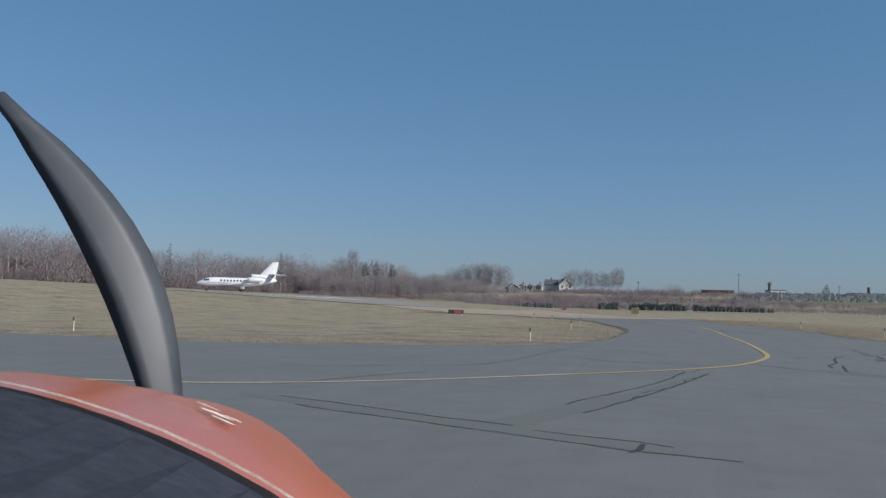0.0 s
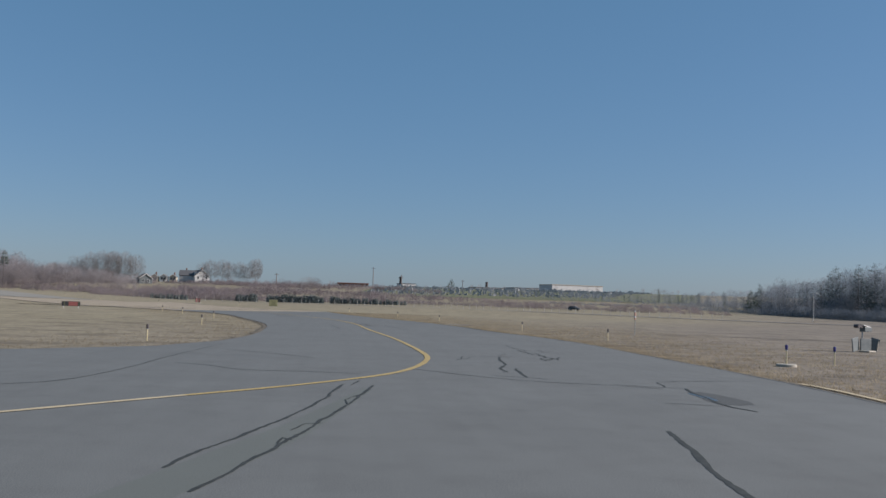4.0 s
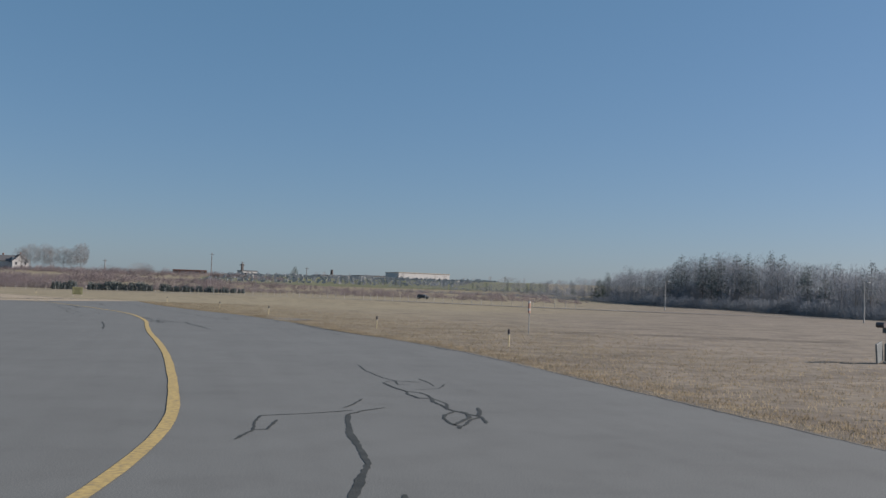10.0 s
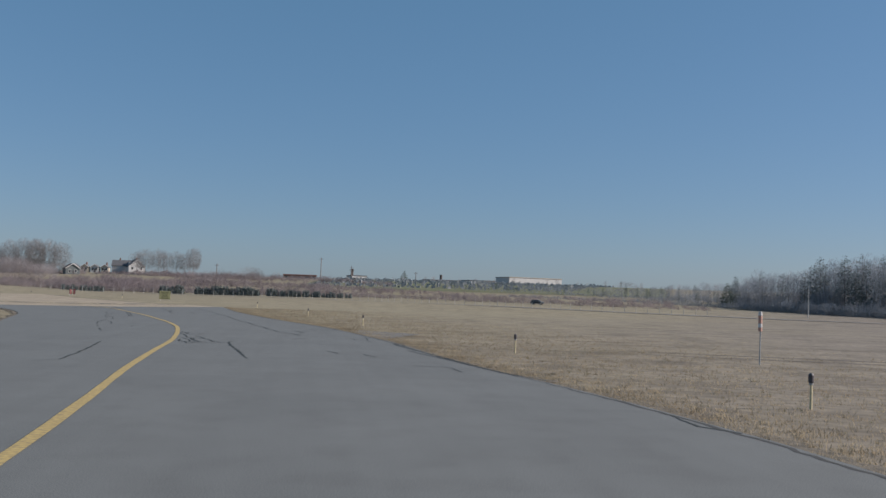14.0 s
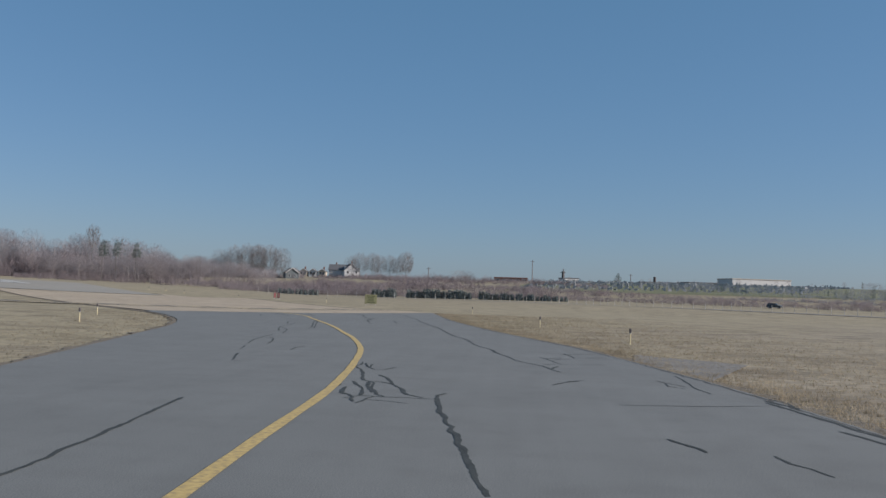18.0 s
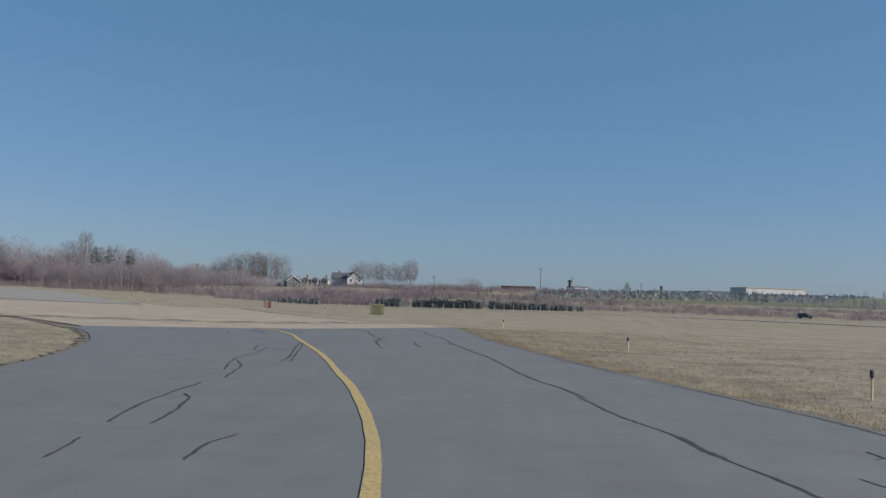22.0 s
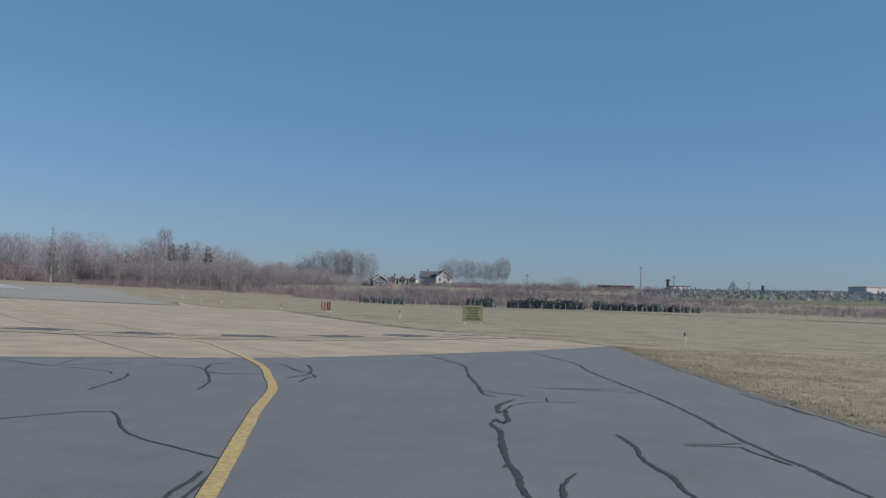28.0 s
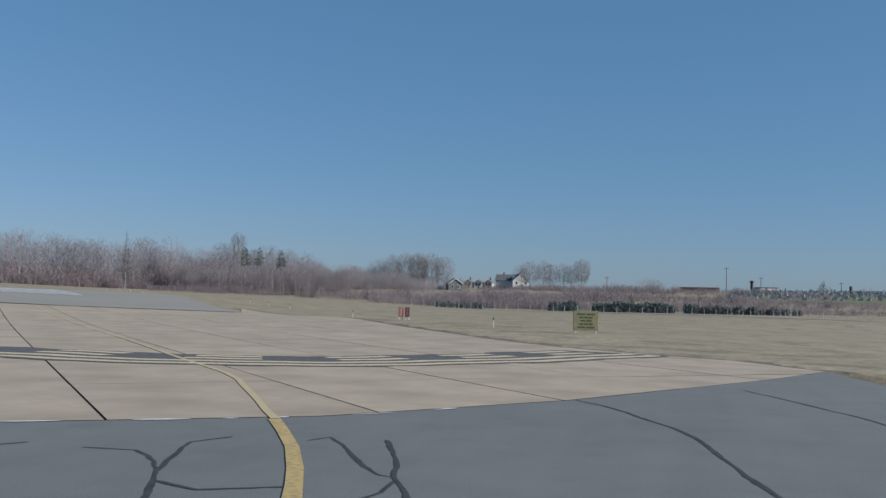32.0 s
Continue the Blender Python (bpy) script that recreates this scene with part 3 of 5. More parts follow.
seal(0.050, (-1.20, 28.10), (-0.96, 28.00), (-0.63, 27.86), (-0.31, 27.73), (0.03, 27.48))
seal(0.085, (-0.56, 30.76), (-0.57, 30.25), (-0.51, 29.50), (-0.47, 28.70), (-0.43, 27.89))
seal(0.085, (-0.85, 35.76), (-0.90, 34.46), (-0.82, 33.04), (-0.74, 32.15), (-0.85, 31.50), (-0.96, 30.65), (-0.94, 30.23), (-0.83, 29.49), (-0.90, 29.28))
seal(0.040, (-9.21, 35.34), (-7.43, 33.92), (-5.99, 32.50))
seal(0.040, (-2.12, 33.55), (-2.00, 34.30), (-1.98, 35.57), (-1.41, 35.85), (-0.79, 36.25))
seal(0.040, (-2.00, 34.30), (-1.83, 34.33), (-1.77, 35.16))
seal(0.060, (0.44, 34.89), (0.51, 34.83), (0.45, 34.60))
seal(0.060, (0.51, 34.83), (0.71, 35.40), (0.92, 35.77))
seal(0.060, (0.62, 36.33), (0.45, 35.92), (0.39, 35.50), (0.40, 35.12), (0.44, 34.89), (0.59, 35.31), (0.74, 35.67), (0.75, 36.16), (0.70, 36.31))
seal(0.055, (-0.12, 40.40), (0.04, 39.46), (0.18, 39.00), (0.17, 38.50), (0.27, 37.92), (0.47, 37.95), (0.46, 37.45), (0.52, 37.00), (0.57, 36.56), (0.62, 36.33), (0.68, 36.25), (0.79, 35.96), (0.92, 35.77), (0.90, 35.34), (0.87, 35.09))
seal(0.040, (-0.90, 35.75), (-0.64, 36.28), (-0.33, 36.64))
seal(0.060, (1.03, 36.78), (0.99, 36.38), (0.90, 35.82))
seal(0.040, (-0.91, 36.53), (-0.76, 36.98), (-0.60, 37.69))
seal(0.055, (0.47, 37.95), (0.56, 37.67), (0.63, 37.28), (0.58, 36.73))
seal(0.055, (0.18, 39.00), (0.37, 38.78), (0.46, 38.40), (0.49, 37.87))
seal(0.035, (1.00, 40.37), (0.81, 39.60), (0.51, 39.32), (0.36, 39.30))
seal(0.035, (0.62, 41.39), (0.74, 40.58), (0.74, 39.94))
seal(0.035, (-0.40, 44.59), (-0.36, 43.76), (-0.32, 43.08), (-0.14, 41.99), (-0.04, 41.47), (0.12, 40.85), (0.14, 40.13), (0.33, 40.11))
seal(0.035, (-0.12, 40.40), (0.03, 40.76), (0.24, 40.81), (0.59, 40.68))
seal(0.066, (2.25, 52.99), (2.33, 51.77), (2.73, 51.22))
seal(0.092, (-2.50, 70.80), (-1.59, 67.22), (-0.87, 64.61), (-0.10, 61.45), (0.50, 59.63), (1.11, 58.15))
seal(0.033, (-9.70, 59.32), (-9.32, 59.94))
seal(0.040, (-1.72, 61.26), (-0.94, 61.26), (-0.59, 59.87))
seal(0.066, (-9.32, 59.94), (-9.82, 62.40), (-10.43, 65.06), (-10.97, 67.31))
seal(0.066, (-1.98, 67.53), (-0.76, 63.69), (-0.30, 62.14))
seal(0.075, (-7.57, 69.71), (-7.65, 69.33), (-7.47, 68.48), (-7.25, 67.75), (-7.18, 67.30), (-6.97, 66.72), (-6.84, 66.18), (-6.70, 65.88), (-6.66, 65.56), (-6.55, 65.29), (-6.45, 64.89), (-6.35, 64.54), (-6.23, 64.22))
seal(0.060, (-4.16, 65.94), (-4.11, 65.76), (-3.89, 65.35), (-3.79, 65.09))
seal(0.045, (-8.53, 67.74), (-8.51, 68.05), (-8.54, 68.40), (-8.52, 68.71))
seal(0.070, (-9.33, 69.92), (-9.25, 69.44), (-9.11, 68.96), (-8.94, 68.76), (-8.79, 68.51), (-8.71, 68.20), (-8.58, 67.92))
seal(0.045, (-8.51, 68.27), (-8.28, 68.22), (-8.01, 68.14), (-7.79, 68.02))
seal(0.050, (-8.86, 68.28), (-8.78, 68.70), (-8.59, 68.77), (-8.35, 68.71), (-8.05, 68.80), (-7.78, 68.75), (-7.55, 68.76))
seal(0.070, (-10.49, 74.21), (-10.16, 73.55), (-9.87, 72.73), (-9.65, 71.87), (-9.45, 71.28), (-9.28, 71.10), (-9.09, 70.78), (-9.00, 70.36), (-8.94, 69.96), (-8.72, 69.54), (-8.55, 69.01), (-8.39, 68.76))
seal(0.070, (-9.51, 70.94), (-9.32, 70.45), (-9.06, 69.91), (-8.86, 69.23), (-8.75, 68.77))
seal(0.070, (-9.46, 72.46), (-9.19, 71.96), (-8.87, 71.12), (-8.74, 70.70), (-8.50, 70.27), (-8.38, 69.99), (-8.25, 69.48), (-8.11, 69.19), (-7.92, 69.04), (-7.76, 68.91))
seal(0.070, (-9.28, 71.10), (-9.10, 70.32), (-8.91, 69.85), (-8.68, 69.30))
seal(0.035, (-4.82, 69.31), (-4.38, 69.46), (-3.29, 69.85), (-2.50, 70.33))
seal(0.060, (-2.38, 71.42), (-2.18, 70.85), (-2.13, 69.82))
seal(0.045, (-9.56, 70.35), (-9.51, 70.01))
seal(0.060, (-2.50, 71.16), (-2.31, 70.60), (-2.07, 70.12))
seal(0.045, (-9.28, 71.10), (-9.06, 71.04), (-8.74, 70.70))
seal(0.040, (-6.07, 72.05), (-5.95, 72.69), (-5.84, 73.06), (-5.59, 73.39))
seal(0.033, (-6.07, 72.05), (-5.90, 72.75), (-5.67, 73.25))
seal(0.035, (-4.07, 73.65), (-4.02, 73.00), (-3.69, 72.63))
seal(0.035, (-4.19, 74.10), (-3.90, 73.45), (-3.66, 73.01))
seal(0.045, (-10.58, 75.30), (-10.25, 74.33), (-9.89, 73.68), (-9.71, 73.78), (-9.66, 74.46))
seal(0.045, (-10.38, 75.10), (-10.17, 74.20))
seal(0.045, (-10.77, 75.71), (-10.54, 74.83), (-10.49, 74.21))
seal(0.030, (-13.40, 74.35), (-12.75, 74.22))
seal(0.059, (-13.40, 74.35), (-13.80, 75.39), (-14.23, 76.61))
seal(0.060, (-10.46, 87.29), (-9.59, 84.42), (-9.09, 83.20), (-8.81, 82.43), (-8.59, 81.38), (-8.27, 80.52), (-7.88, 79.36), (-7.56, 78.29), (-7.27, 77.71), (-6.99, 77.27), (-6.75, 76.83), (-6.52, 76.14), (-6.36, 75.60), (-6.19, 75.21))
seal(0.060, (-6.39, 76.98), (-6.46, 76.33), (-6.46, 76.00))
seal(0.040, (-6.80, 77.20), (-6.63, 77.56), (-6.48, 77.58))
seal(0.040, (-7.18, 80.09), (-6.96, 79.57), (-6.77, 78.92), (-6.58, 78.25), (-6.41, 77.65), (-6.04, 77.69), (-5.36, 78.16))
seal(0.046, (-14.91, 78.25), (-15.13, 78.95), (-15.34, 79.55))
seal(0.050, (-13.62, 78.64), (-13.92, 79.70), (-13.91, 80.45))
seal(0.040, (-6.76, 79.10), (-6.56, 79.59), (-6.23, 79.93))
seal(0.040, (-7.01, 79.37), (-6.84, 79.76), (-6.57, 80.20))
seal(0.040, (-6.71, 82.14), (-6.47, 81.15), (-6.26, 80.29), (-6.09, 80.44), (-5.71, 80.50), (-5.36, 80.35), (-5.04, 80.33))
seal(0.040, (-6.09, 80.44), (-5.54, 81.06), (-5.41, 80.92))
seal(0.050, (-15.79, 80.78), (-16.34, 82.45), (-16.77, 84.01), (-16.95, 84.76), (-17.31, 86.51))
seal(0.050, (-15.24, 80.90), (-15.52, 81.91), (-16.29, 84.02), (-16.62, 84.46))
seal(0.110, (-8.87, 82.60), (-8.59, 81.46), (-8.40, 80.90))
seal(0.040, (-5.89, 82.58), (-6.39, 81.98), (-6.72, 81.56))
seal(0.050, (-17.38, 87.62), (-18.49, 90.92), (-19.49, 92.86))
seal(0.050, (-18.29, 89.53), (-19.74, 93.43), (-20.43, 96.44), (-21.32, 99.44))
seal(0.060, (-18.30, 92.95), (-18.75, 94.59), (-19.94, 98.11), (-21.55, 102.95))
seal(0.050, (-18.11, 93.09), (-21.39, 102.92))
seal(0.033, (-12.20, 97.98), (-11.53, 98.24), (-10.83, 96.83), (-10.05, 95.00))
seal(0.060, (-20.93, 97.34), (-21.96, 100.10), (-22.08, 100.85))
seal(0.060, (-21.10, 99.02), (-20.15, 97.96))
seal(0.050, (-18.44, 102.72), (-18.31, 102.11), (-17.93, 101.40))
seal(0.060, (-18.34, 103.27), (-18.45, 103.85), (-18.42, 104.46))
seal(0.060, (-18.43, 107.45), (-18.09, 106.45), (-17.88, 105.51), (-17.58, 104.74), (-17.39, 104.00), (-17.21, 103.55))
seal(0.040, (-25.58, 104.43), (-25.32, 105.35), (-24.84, 106.15), (-23.42, 104.53), (-21.76, 103.63))
seal(0.075, (-20.52, 110.90), (-20.53, 110.32), (-20.54, 109.84), (-20.37, 109.11), (-20.27, 108.84), (-20.30, 109.29), (-20.11, 108.63), (-19.95, 108.04), (-19.95, 107.73), (-20.15, 108.15), (-20.05, 107.57), (-19.82, 106.99), (-19.66, 106.44), (-19.47, 105.80), (-19.27, 105.11), (-19.14, 104.75), (-19.11, 104.46))
seal(0.045, (-17.58, 106.91), (-17.23, 107.03), (-16.96, 107.10), (-16.82, 106.73), (-16.46, 106.01))
seal(0.045, (-17.61, 107.00), (-17.22, 107.18), (-16.94, 107.49))
seal(0.066, (-26.87, 108.28), (-27.67, 110.30), (-28.23, 111.21))
seal(0.060, (-29.07, 113.62), (-28.49, 113.75), (-27.50, 112.81), (-26.02, 110.50), (-25.50, 109.27))
seal(0.045, (-20.30, 109.29), (-20.36, 109.96), (-20.23, 110.51), (-19.96, 110.85), (-19.89, 110.90), (-19.48, 111.00))
seal(0.045, (-19.96, 110.85), (-20.09, 111.46))
seal(0.033, (-30.11, 111.82), (-28.76, 111.38), (-28.38, 110.97))
seal(0.070, (-25.88, 121.72), (-24.96, 120.68), (-24.14, 119.32), (-23.61, 118.40), (-23.13, 117.13), (-22.58, 115.36), (-22.06, 113.89), (-21.64, 112.71), (-21.44, 112.10), (-21.22, 111.46), (-20.92, 111.11))
seal(0.045, (-16.99, 114.59), (-16.70, 113.76), (-16.42, 112.77), (-16.04, 111.70), (-15.88, 111.25))
seal(0.040, (-21.44, 112.10), (-21.07, 111.81), (-20.71, 111.71), (-20.50, 111.53))
seal(0.060, (-26.58, 115.73), (-26.13, 114.97), (-25.75, 114.25), (-25.53, 113.68), (-25.26, 113.23), (-24.97, 112.73), (-25.07, 112.68), (-25.01, 112.31), (-24.89, 112.01), (-24.76, 111.58))
seal(0.046, (-32.42, 112.56), (-30.50, 111.82), (-30.31, 112.53), (-29.78, 113.59))
seal(0.040, (-30.65, 112.22), (-31.69, 114.41))
seal(0.060, (-25.45, 113.52), (-25.33, 112.99), (-25.33, 112.62), (-25.38, 112.25))
seal(0.060, (-27.26, 112.52), (-26.73, 112.34), (-26.08, 112.87))
seal(0.060, (-27.50, 112.81), (-28.34, 114.48), (-28.19, 115.04))
seal(0.045, (-20.47, 113.21), (-19.83, 113.45), (-19.25, 113.43), (-18.78, 113.54))
seal(0.040, (-20.72, 113.22), (-20.10, 113.48), (-19.05, 113.92))
seal(0.060, (-27.31, 115.22), (-27.24, 115.62), (-26.52, 114.71), (-26.05, 114.06), (-25.71, 113.71), (-25.53, 113.68))
seal(0.075, (-23.41, 125.62), (-22.17, 123.23), (-21.19, 121.10), (-20.30, 118.02), (-18.32, 112.56), (-17.65, 110.33), (-16.89, 107.58), (-16.28, 105.87))
seal(0.085, (-16.28, 105.87), (-15.38, 102.97), (-14.50, 100.37), (-13.91, 98.67), (-11.87, 91.55), (-10.99, 89.27), (-10.27, 87.09))
seal(0.075, (-6.34, 64.48), (-6.11, 63.66), (-5.87, 62.70), (-5.66, 62.05))
seal(0.075, (-19.14, 104.74), (-18.90, 104.01), (-18.77, 103.58), (-18.60, 103.13))
seal(0.045, (-3.79, 75.63), (-3.62, 74.28), (-3.49, 72.62), (-3.29, 71.86))
seal(0.045, (-3.10, 65.12), (-3.00, 64.66), (-2.83, 64.40), (-2.69, 64.03))
# stains
def blot(name, cx, cy, rx, ry, turn, lift, mat, seed, label=""):
    """A flat stain of uneven outline."""
    rn = random.Random(seed)
    bm = bmesh.new()
    c, s = math.cos(radians(turn)), math.sin(radians(turn))
    ring = []
    for k in range(30):
        a = 2 * math.pi * k / 30
        r = 1 + 0.12 * math.sin(3 * a + seed) + rn.uniform(-0.06, 0.06)
        x, y = rx * r * math.cos(a), ry * r * math.sin(a)
        ring.append(bm.verts.new((cx + x * c - y * s, cy + x * s + y * c, lift)))
    bm.faces.new(ring)
    part(name, bm, mat, road, label)
blot("damp_patch", 2.92, 24.1, 0.36, 1.25, 4, 0.0028, M["damp"], 3, "dark damp stain round the crack")
blot("puddle", 2.68, 24.35, 0.09, 0.75, 7, 0.0036, M["wet"], 8, "thin puddle that mirrors the sky")

# ragged soil margin along the pavement; by the apron widened to paint turf-lip shade
for nm, line in (("verge", right[8:]), ("verge", hold_edge), ("verge", [p for p in island_edge if p[0] > -100])):
    bm = bmesh.new()
    ribbon(bm, crackle(line, 0.3, 0.06, rnd), 1.5 if line is hold_edge else 0.6, -0.02, rnd, 0.6, taper=False)
    tagged(obj_from(nm, bm, M["soil"]), "dark crumbling soil edge along the pavement, widened for painted shade beside the apron", "verge", kind="structure")

# the crumbling rim of the pavement, and old wheel ruts across the field
def inset(line, off):
    out = []
    for i, p in enumerate(line):
        d = line[min(i + 1, len(line) - 1)] - line[max(i - 1, 0)]
        out.append(p + Vector((-d.y, d.x, 0)).normalized() * off)
    return out
rim = [Vector((*p, 0)) for p in right if 14 < p[1] < 132]
for k in range(0, len(rim) - 4, 4):
    bm = bmesh.new()
    ribbon(bm, crackle([(p.x, p.y) for p in inset(rim[k:k + 5], 0.05 + 0.10 * rnd.random())], 0.25, 0.035, rnd), rnd.uniform(0.05, 0.11), 0.0022, rnd, 0.45)
    part("rim_crack", bm, M["crack"], road)
ruts = bmesh.new()
for off in (0.0, 1.7):
    ribbon(ruts, crackle([(p.x, p.y) for p in inset(smooth_line([(4.3, 70.7), (9.3, 69.5), (14.9, 68.2), (18.7, 66.5), (23.3, 64.5)], 3.0), off)], 0.7, 0.10, rnd), 0.42, -0.036, rnd, 0.5)
tagged(obj_from("wheel_ruts", ruts, M["rut"]), "faint dark wheel ruts through the dry grass", "ruts", kind="structure")

# bare gravel beside the taxiway
tagged(obj_from("gravel_patch", sheet([(-4.75, 83.55), (-4.69, 79.96), (-4.35, 78.31), (-3.74, 76.26), (-3.24, 74.20), (-1.78, 80.80), (-2.82, 81.96), (-3.87, 82.72)], -0.022, 2), M["gravel"]), "bare grey gravel strip beside the pavement", "gravel", kind="structure")

# perimeter road and its fence line
FENCE = [(170, 205), (120, 235), (60, 262), (10, 295), (-20, 318), (-48, 332), (-80, 329), (-115, 318)]
bm = bmesh.new()
ribbon(bm, [p + Vector((-1.5, -7, 0)) for p in smooth_line(FENCE, 12)], 4.0, 0.05)
tagged(obj_from("perimeter_road", bm, M["road_grey"]), "narrow grey perimeter road along the fence", "road", kind="structure")
# ---- trees ----
def frame_of(d):
    d = d.normalized()
    a = d.cross(Vector((0.31, 0.17, 0.93))).normalized()
    return a, d.cross(a)

def bare_tree(seed, tall, spread, twigs=520, low=0.3, width=0.0015):
    """Trunk and domed crown of a leafless tree: limbs that fork and a haze of fine twigs that lean outward."""
    rn = random.Random(seed)
    trunk, crown = bmesh.new(), bmesh.new()
    n = 6
    line = [Vector((rn.uniform(-0.02, 0.02) * tall * (i > 0), rn.uniform(-0.02, 0.02) * tall * (i > 0), tall * 0.86 * i / n)) for i in range(n + 1)]
    r0 = tall * 0.009
    add_tube(trunk, line, [r0 * (1 - 0.88 * i / n) + 0.01 for i in range(n + 1)], 6)
    base_z, half = low * tall, (1.0 - low) * tall / 2
    mid_z = base_z + half * 0.95
    lumps = [(rn.uniform(0, 6.283), rn.uniform(-0.6, 0.8), rn.uniform(0.05, 0.2)) for _ in range(7)]
    def shell(az, el):
        """The crown's uneven outline in one direction."""
        r = 0.95
        for a, e, k in lumps:
            d = math.cos(az - a) * math.cos(el) * math.cos(e) + math.sin(el) * math.sin(e)
            r += k * max(0.0, d) ** 6
        return Vector((spread * r * math.cos(el) * math.cos(az), spread * r * math.cos(el) * math.sin(az), mid_z + half * r * math.sin(el)))
    for i in range(16):
        f = low * 0.8 + (0.84 - low * 0.8) * (i + rn.random()) / 16
        k = min(n - 1, int(f / 0.86 * n))
        root = line[k].lerp(line[k + 1], min(1.0, f / 0.86 * n - k))
        az = i * 2.4 + rn.uniform(-0.5, 0.5)
        tip = shell(az, -0.35 + 1.6 * f + rn.uniform(-0.15, 0.15))
        mid = root.lerp(tip, 0.5) - Vector((0, 0, 0.03 * tall))
        add_tube(crown, [root, mid, tip], [r0 * 0.42, r0 * 0.26, r0 * 0.08], 4, caps=False)
        for _ in range(3):
            p = mid.lerp(tip, rn.random() * 0.7)
            q = shell(az + rn.uniform(-0.6, 0.6), -0.3 + 1.6 * f + rn.uniform(-0.4, 0.4))
            add_tube(crown, [p, p.lerp(q, 0.85)], [r0 * 0.16, r0 * 0.05], 3, caps=False)
    core = Vector((0, 0, base_z * 0.8))
    for _ in range(twigs):
        az, el = rn.uniform(0, 6.283), math.asin(rn.uniform(-0.85, 1.0))
        s = shell(az, el)
        g = rn.uniform(0.25, 1.0) ** 0.55
        c = Vector((0, 0, mid_z * 0.8)).lerp(s, g)
        d = (c - core).normalized() * 0.9 + Vector((rn.gauss(0, 0.45), rn.gauss(0, 0.45), rn.gauss(0.15, 0.35)))
        d.normalize()
        a, b = frame_of(d)
        ln = tall * rn.uniform(0.03, 0.085)
        side = a * tall * width * rn.uniform(0.6, 1.3)
        crown.faces.new([crown.verts.new(v) for v in (c - d * ln * 0.5 - side, c - d * ln * 0.5 + side, c + d * ln * 0.5)])
    return trunk, crown

def conifer(seed, tall, spread, tiers=22, ragged=0.35, start=0.1, dome=0.75):
    """Trunk and boughs of a conifer: each bough carries many small fans of needles, in clumps with gaps between."""
    rn = random.Random(seed)
    trunk, crown = bmesh.new(), bmesh.new()
    add_tube(trunk, [(0, 0, 0), (0, 0, tall * 0.5), (0, 0, tall)], [tall * 0.013, tall * 0.009, 0.02], 6)
    heavy = rn.uniform(0, 6.283)
    for i in range(tiers):
        f = start + (0.985 - start) * i / (tiers - 1)
        reach = spread * (1 - f) ** dome * rn.uniform(1 - ragged * 0.6, 1.1) + 0.25
        for k in range(7):
            if rn.random() < ragged * 0.3:
                continue
            az = 6.283 * (k + rn.random()) / 7
            ln = reach * rn.uniform(1 - ragged, 1.1) * (1 + 0.22 * math.cos(az - heavy))
            z = tall * f + rn.uniform(-0.8, 0.8) * tall / tiers
            root, d = Vector((0, 0, z)), Vector((math.cos(az), math.sin(az), rn.uniform(-0.05, 0.35)))
            for j in range(14):
                g = 0.15 + 0.85 * math.sqrt(rn.random())
                c = root + d * ln * g + Vector((rn.gauss(0, 0.10), rn.gauss(0, 0.10), rn.gauss(0.02, 0.07))) * ln
                a = Vector((rn.gauss(0, 1), rn.gauss(0, 1), rn.gauss(0, 0.6))).normalized() * rn.uniform(0.05, 0.1) * (ln + 0.8)
                b = Vector((rn.gauss(0, 1), rn.gauss(0, 1), rn.gauss(0.3, 0.6))).normalized() * rn.uniform(0.05, 0.1) * (ln + 0.8)
                crown.faces.new([crown.verts.new(v) for v in (c - a, c + a, c + b)])
    return trunk, crown

def shrub(seed, tall, spread, stems=230):
    """A dome of fine crossing stems."""
    rn = random.Random(seed)
    bm = bmesh.new()
    for i in range(stems):
        az, r = rn.uniform(0, 6.283), math.sqrt(rn.random())
        top = tall * (1 - 0.62 * r * r) * rn.uniform(0.85, 1.05)
        z = top * (rn.random() ** 0.7)
        c = Vector((spread * 0.62 * r * math.cos(az), spread * 0.62 * r * math.sin(az), z))
        d = Vector((rn.gauss(0, 0.5) + 0.4 * r * math.cos(az), rn.gauss(0, 0.5) + 0.4 * r * math.sin(az), rn.uniform(0.2, 1.0))).normalized()
        ln = tall * rn.uniform(0.10, 0.24)
        s = Vector((rn.uniform(-1, 1), rn.uniform(-1, 1), rn.uniform(-0.3, 0.3))).normalized() * rn.uniform(0.018, 0.04)
        p = c - d * ln * 0.5
        p.z = max(0.0, p.z)
        bm.faces.new([bm.verts.new(v) for v in (p - s, p + s, c + d * ln * 0.5)])
    for _ in range(6):
        az, r = rn.uniform(0, 6.283), spread * 0.3 * rn.random()
        p = Vector((r * math.cos(az), r * math.sin(az), 0))
        add_tube(bm, [p, p + Vector((math.cos(az) * 0.3, math.sin(az) * 0.3, tall * 0.75))], [0.05, 0.015], 3, caps=False)
    return bm

def arrays(bm):
    bm.verts.index_update()
    v = np.array([x.co[:] for x in bm.verts], dtype=np.float32)
    f = [[x.index for x in fc.verts] for fc in bm.faces]
    bm.free()
    return v, f

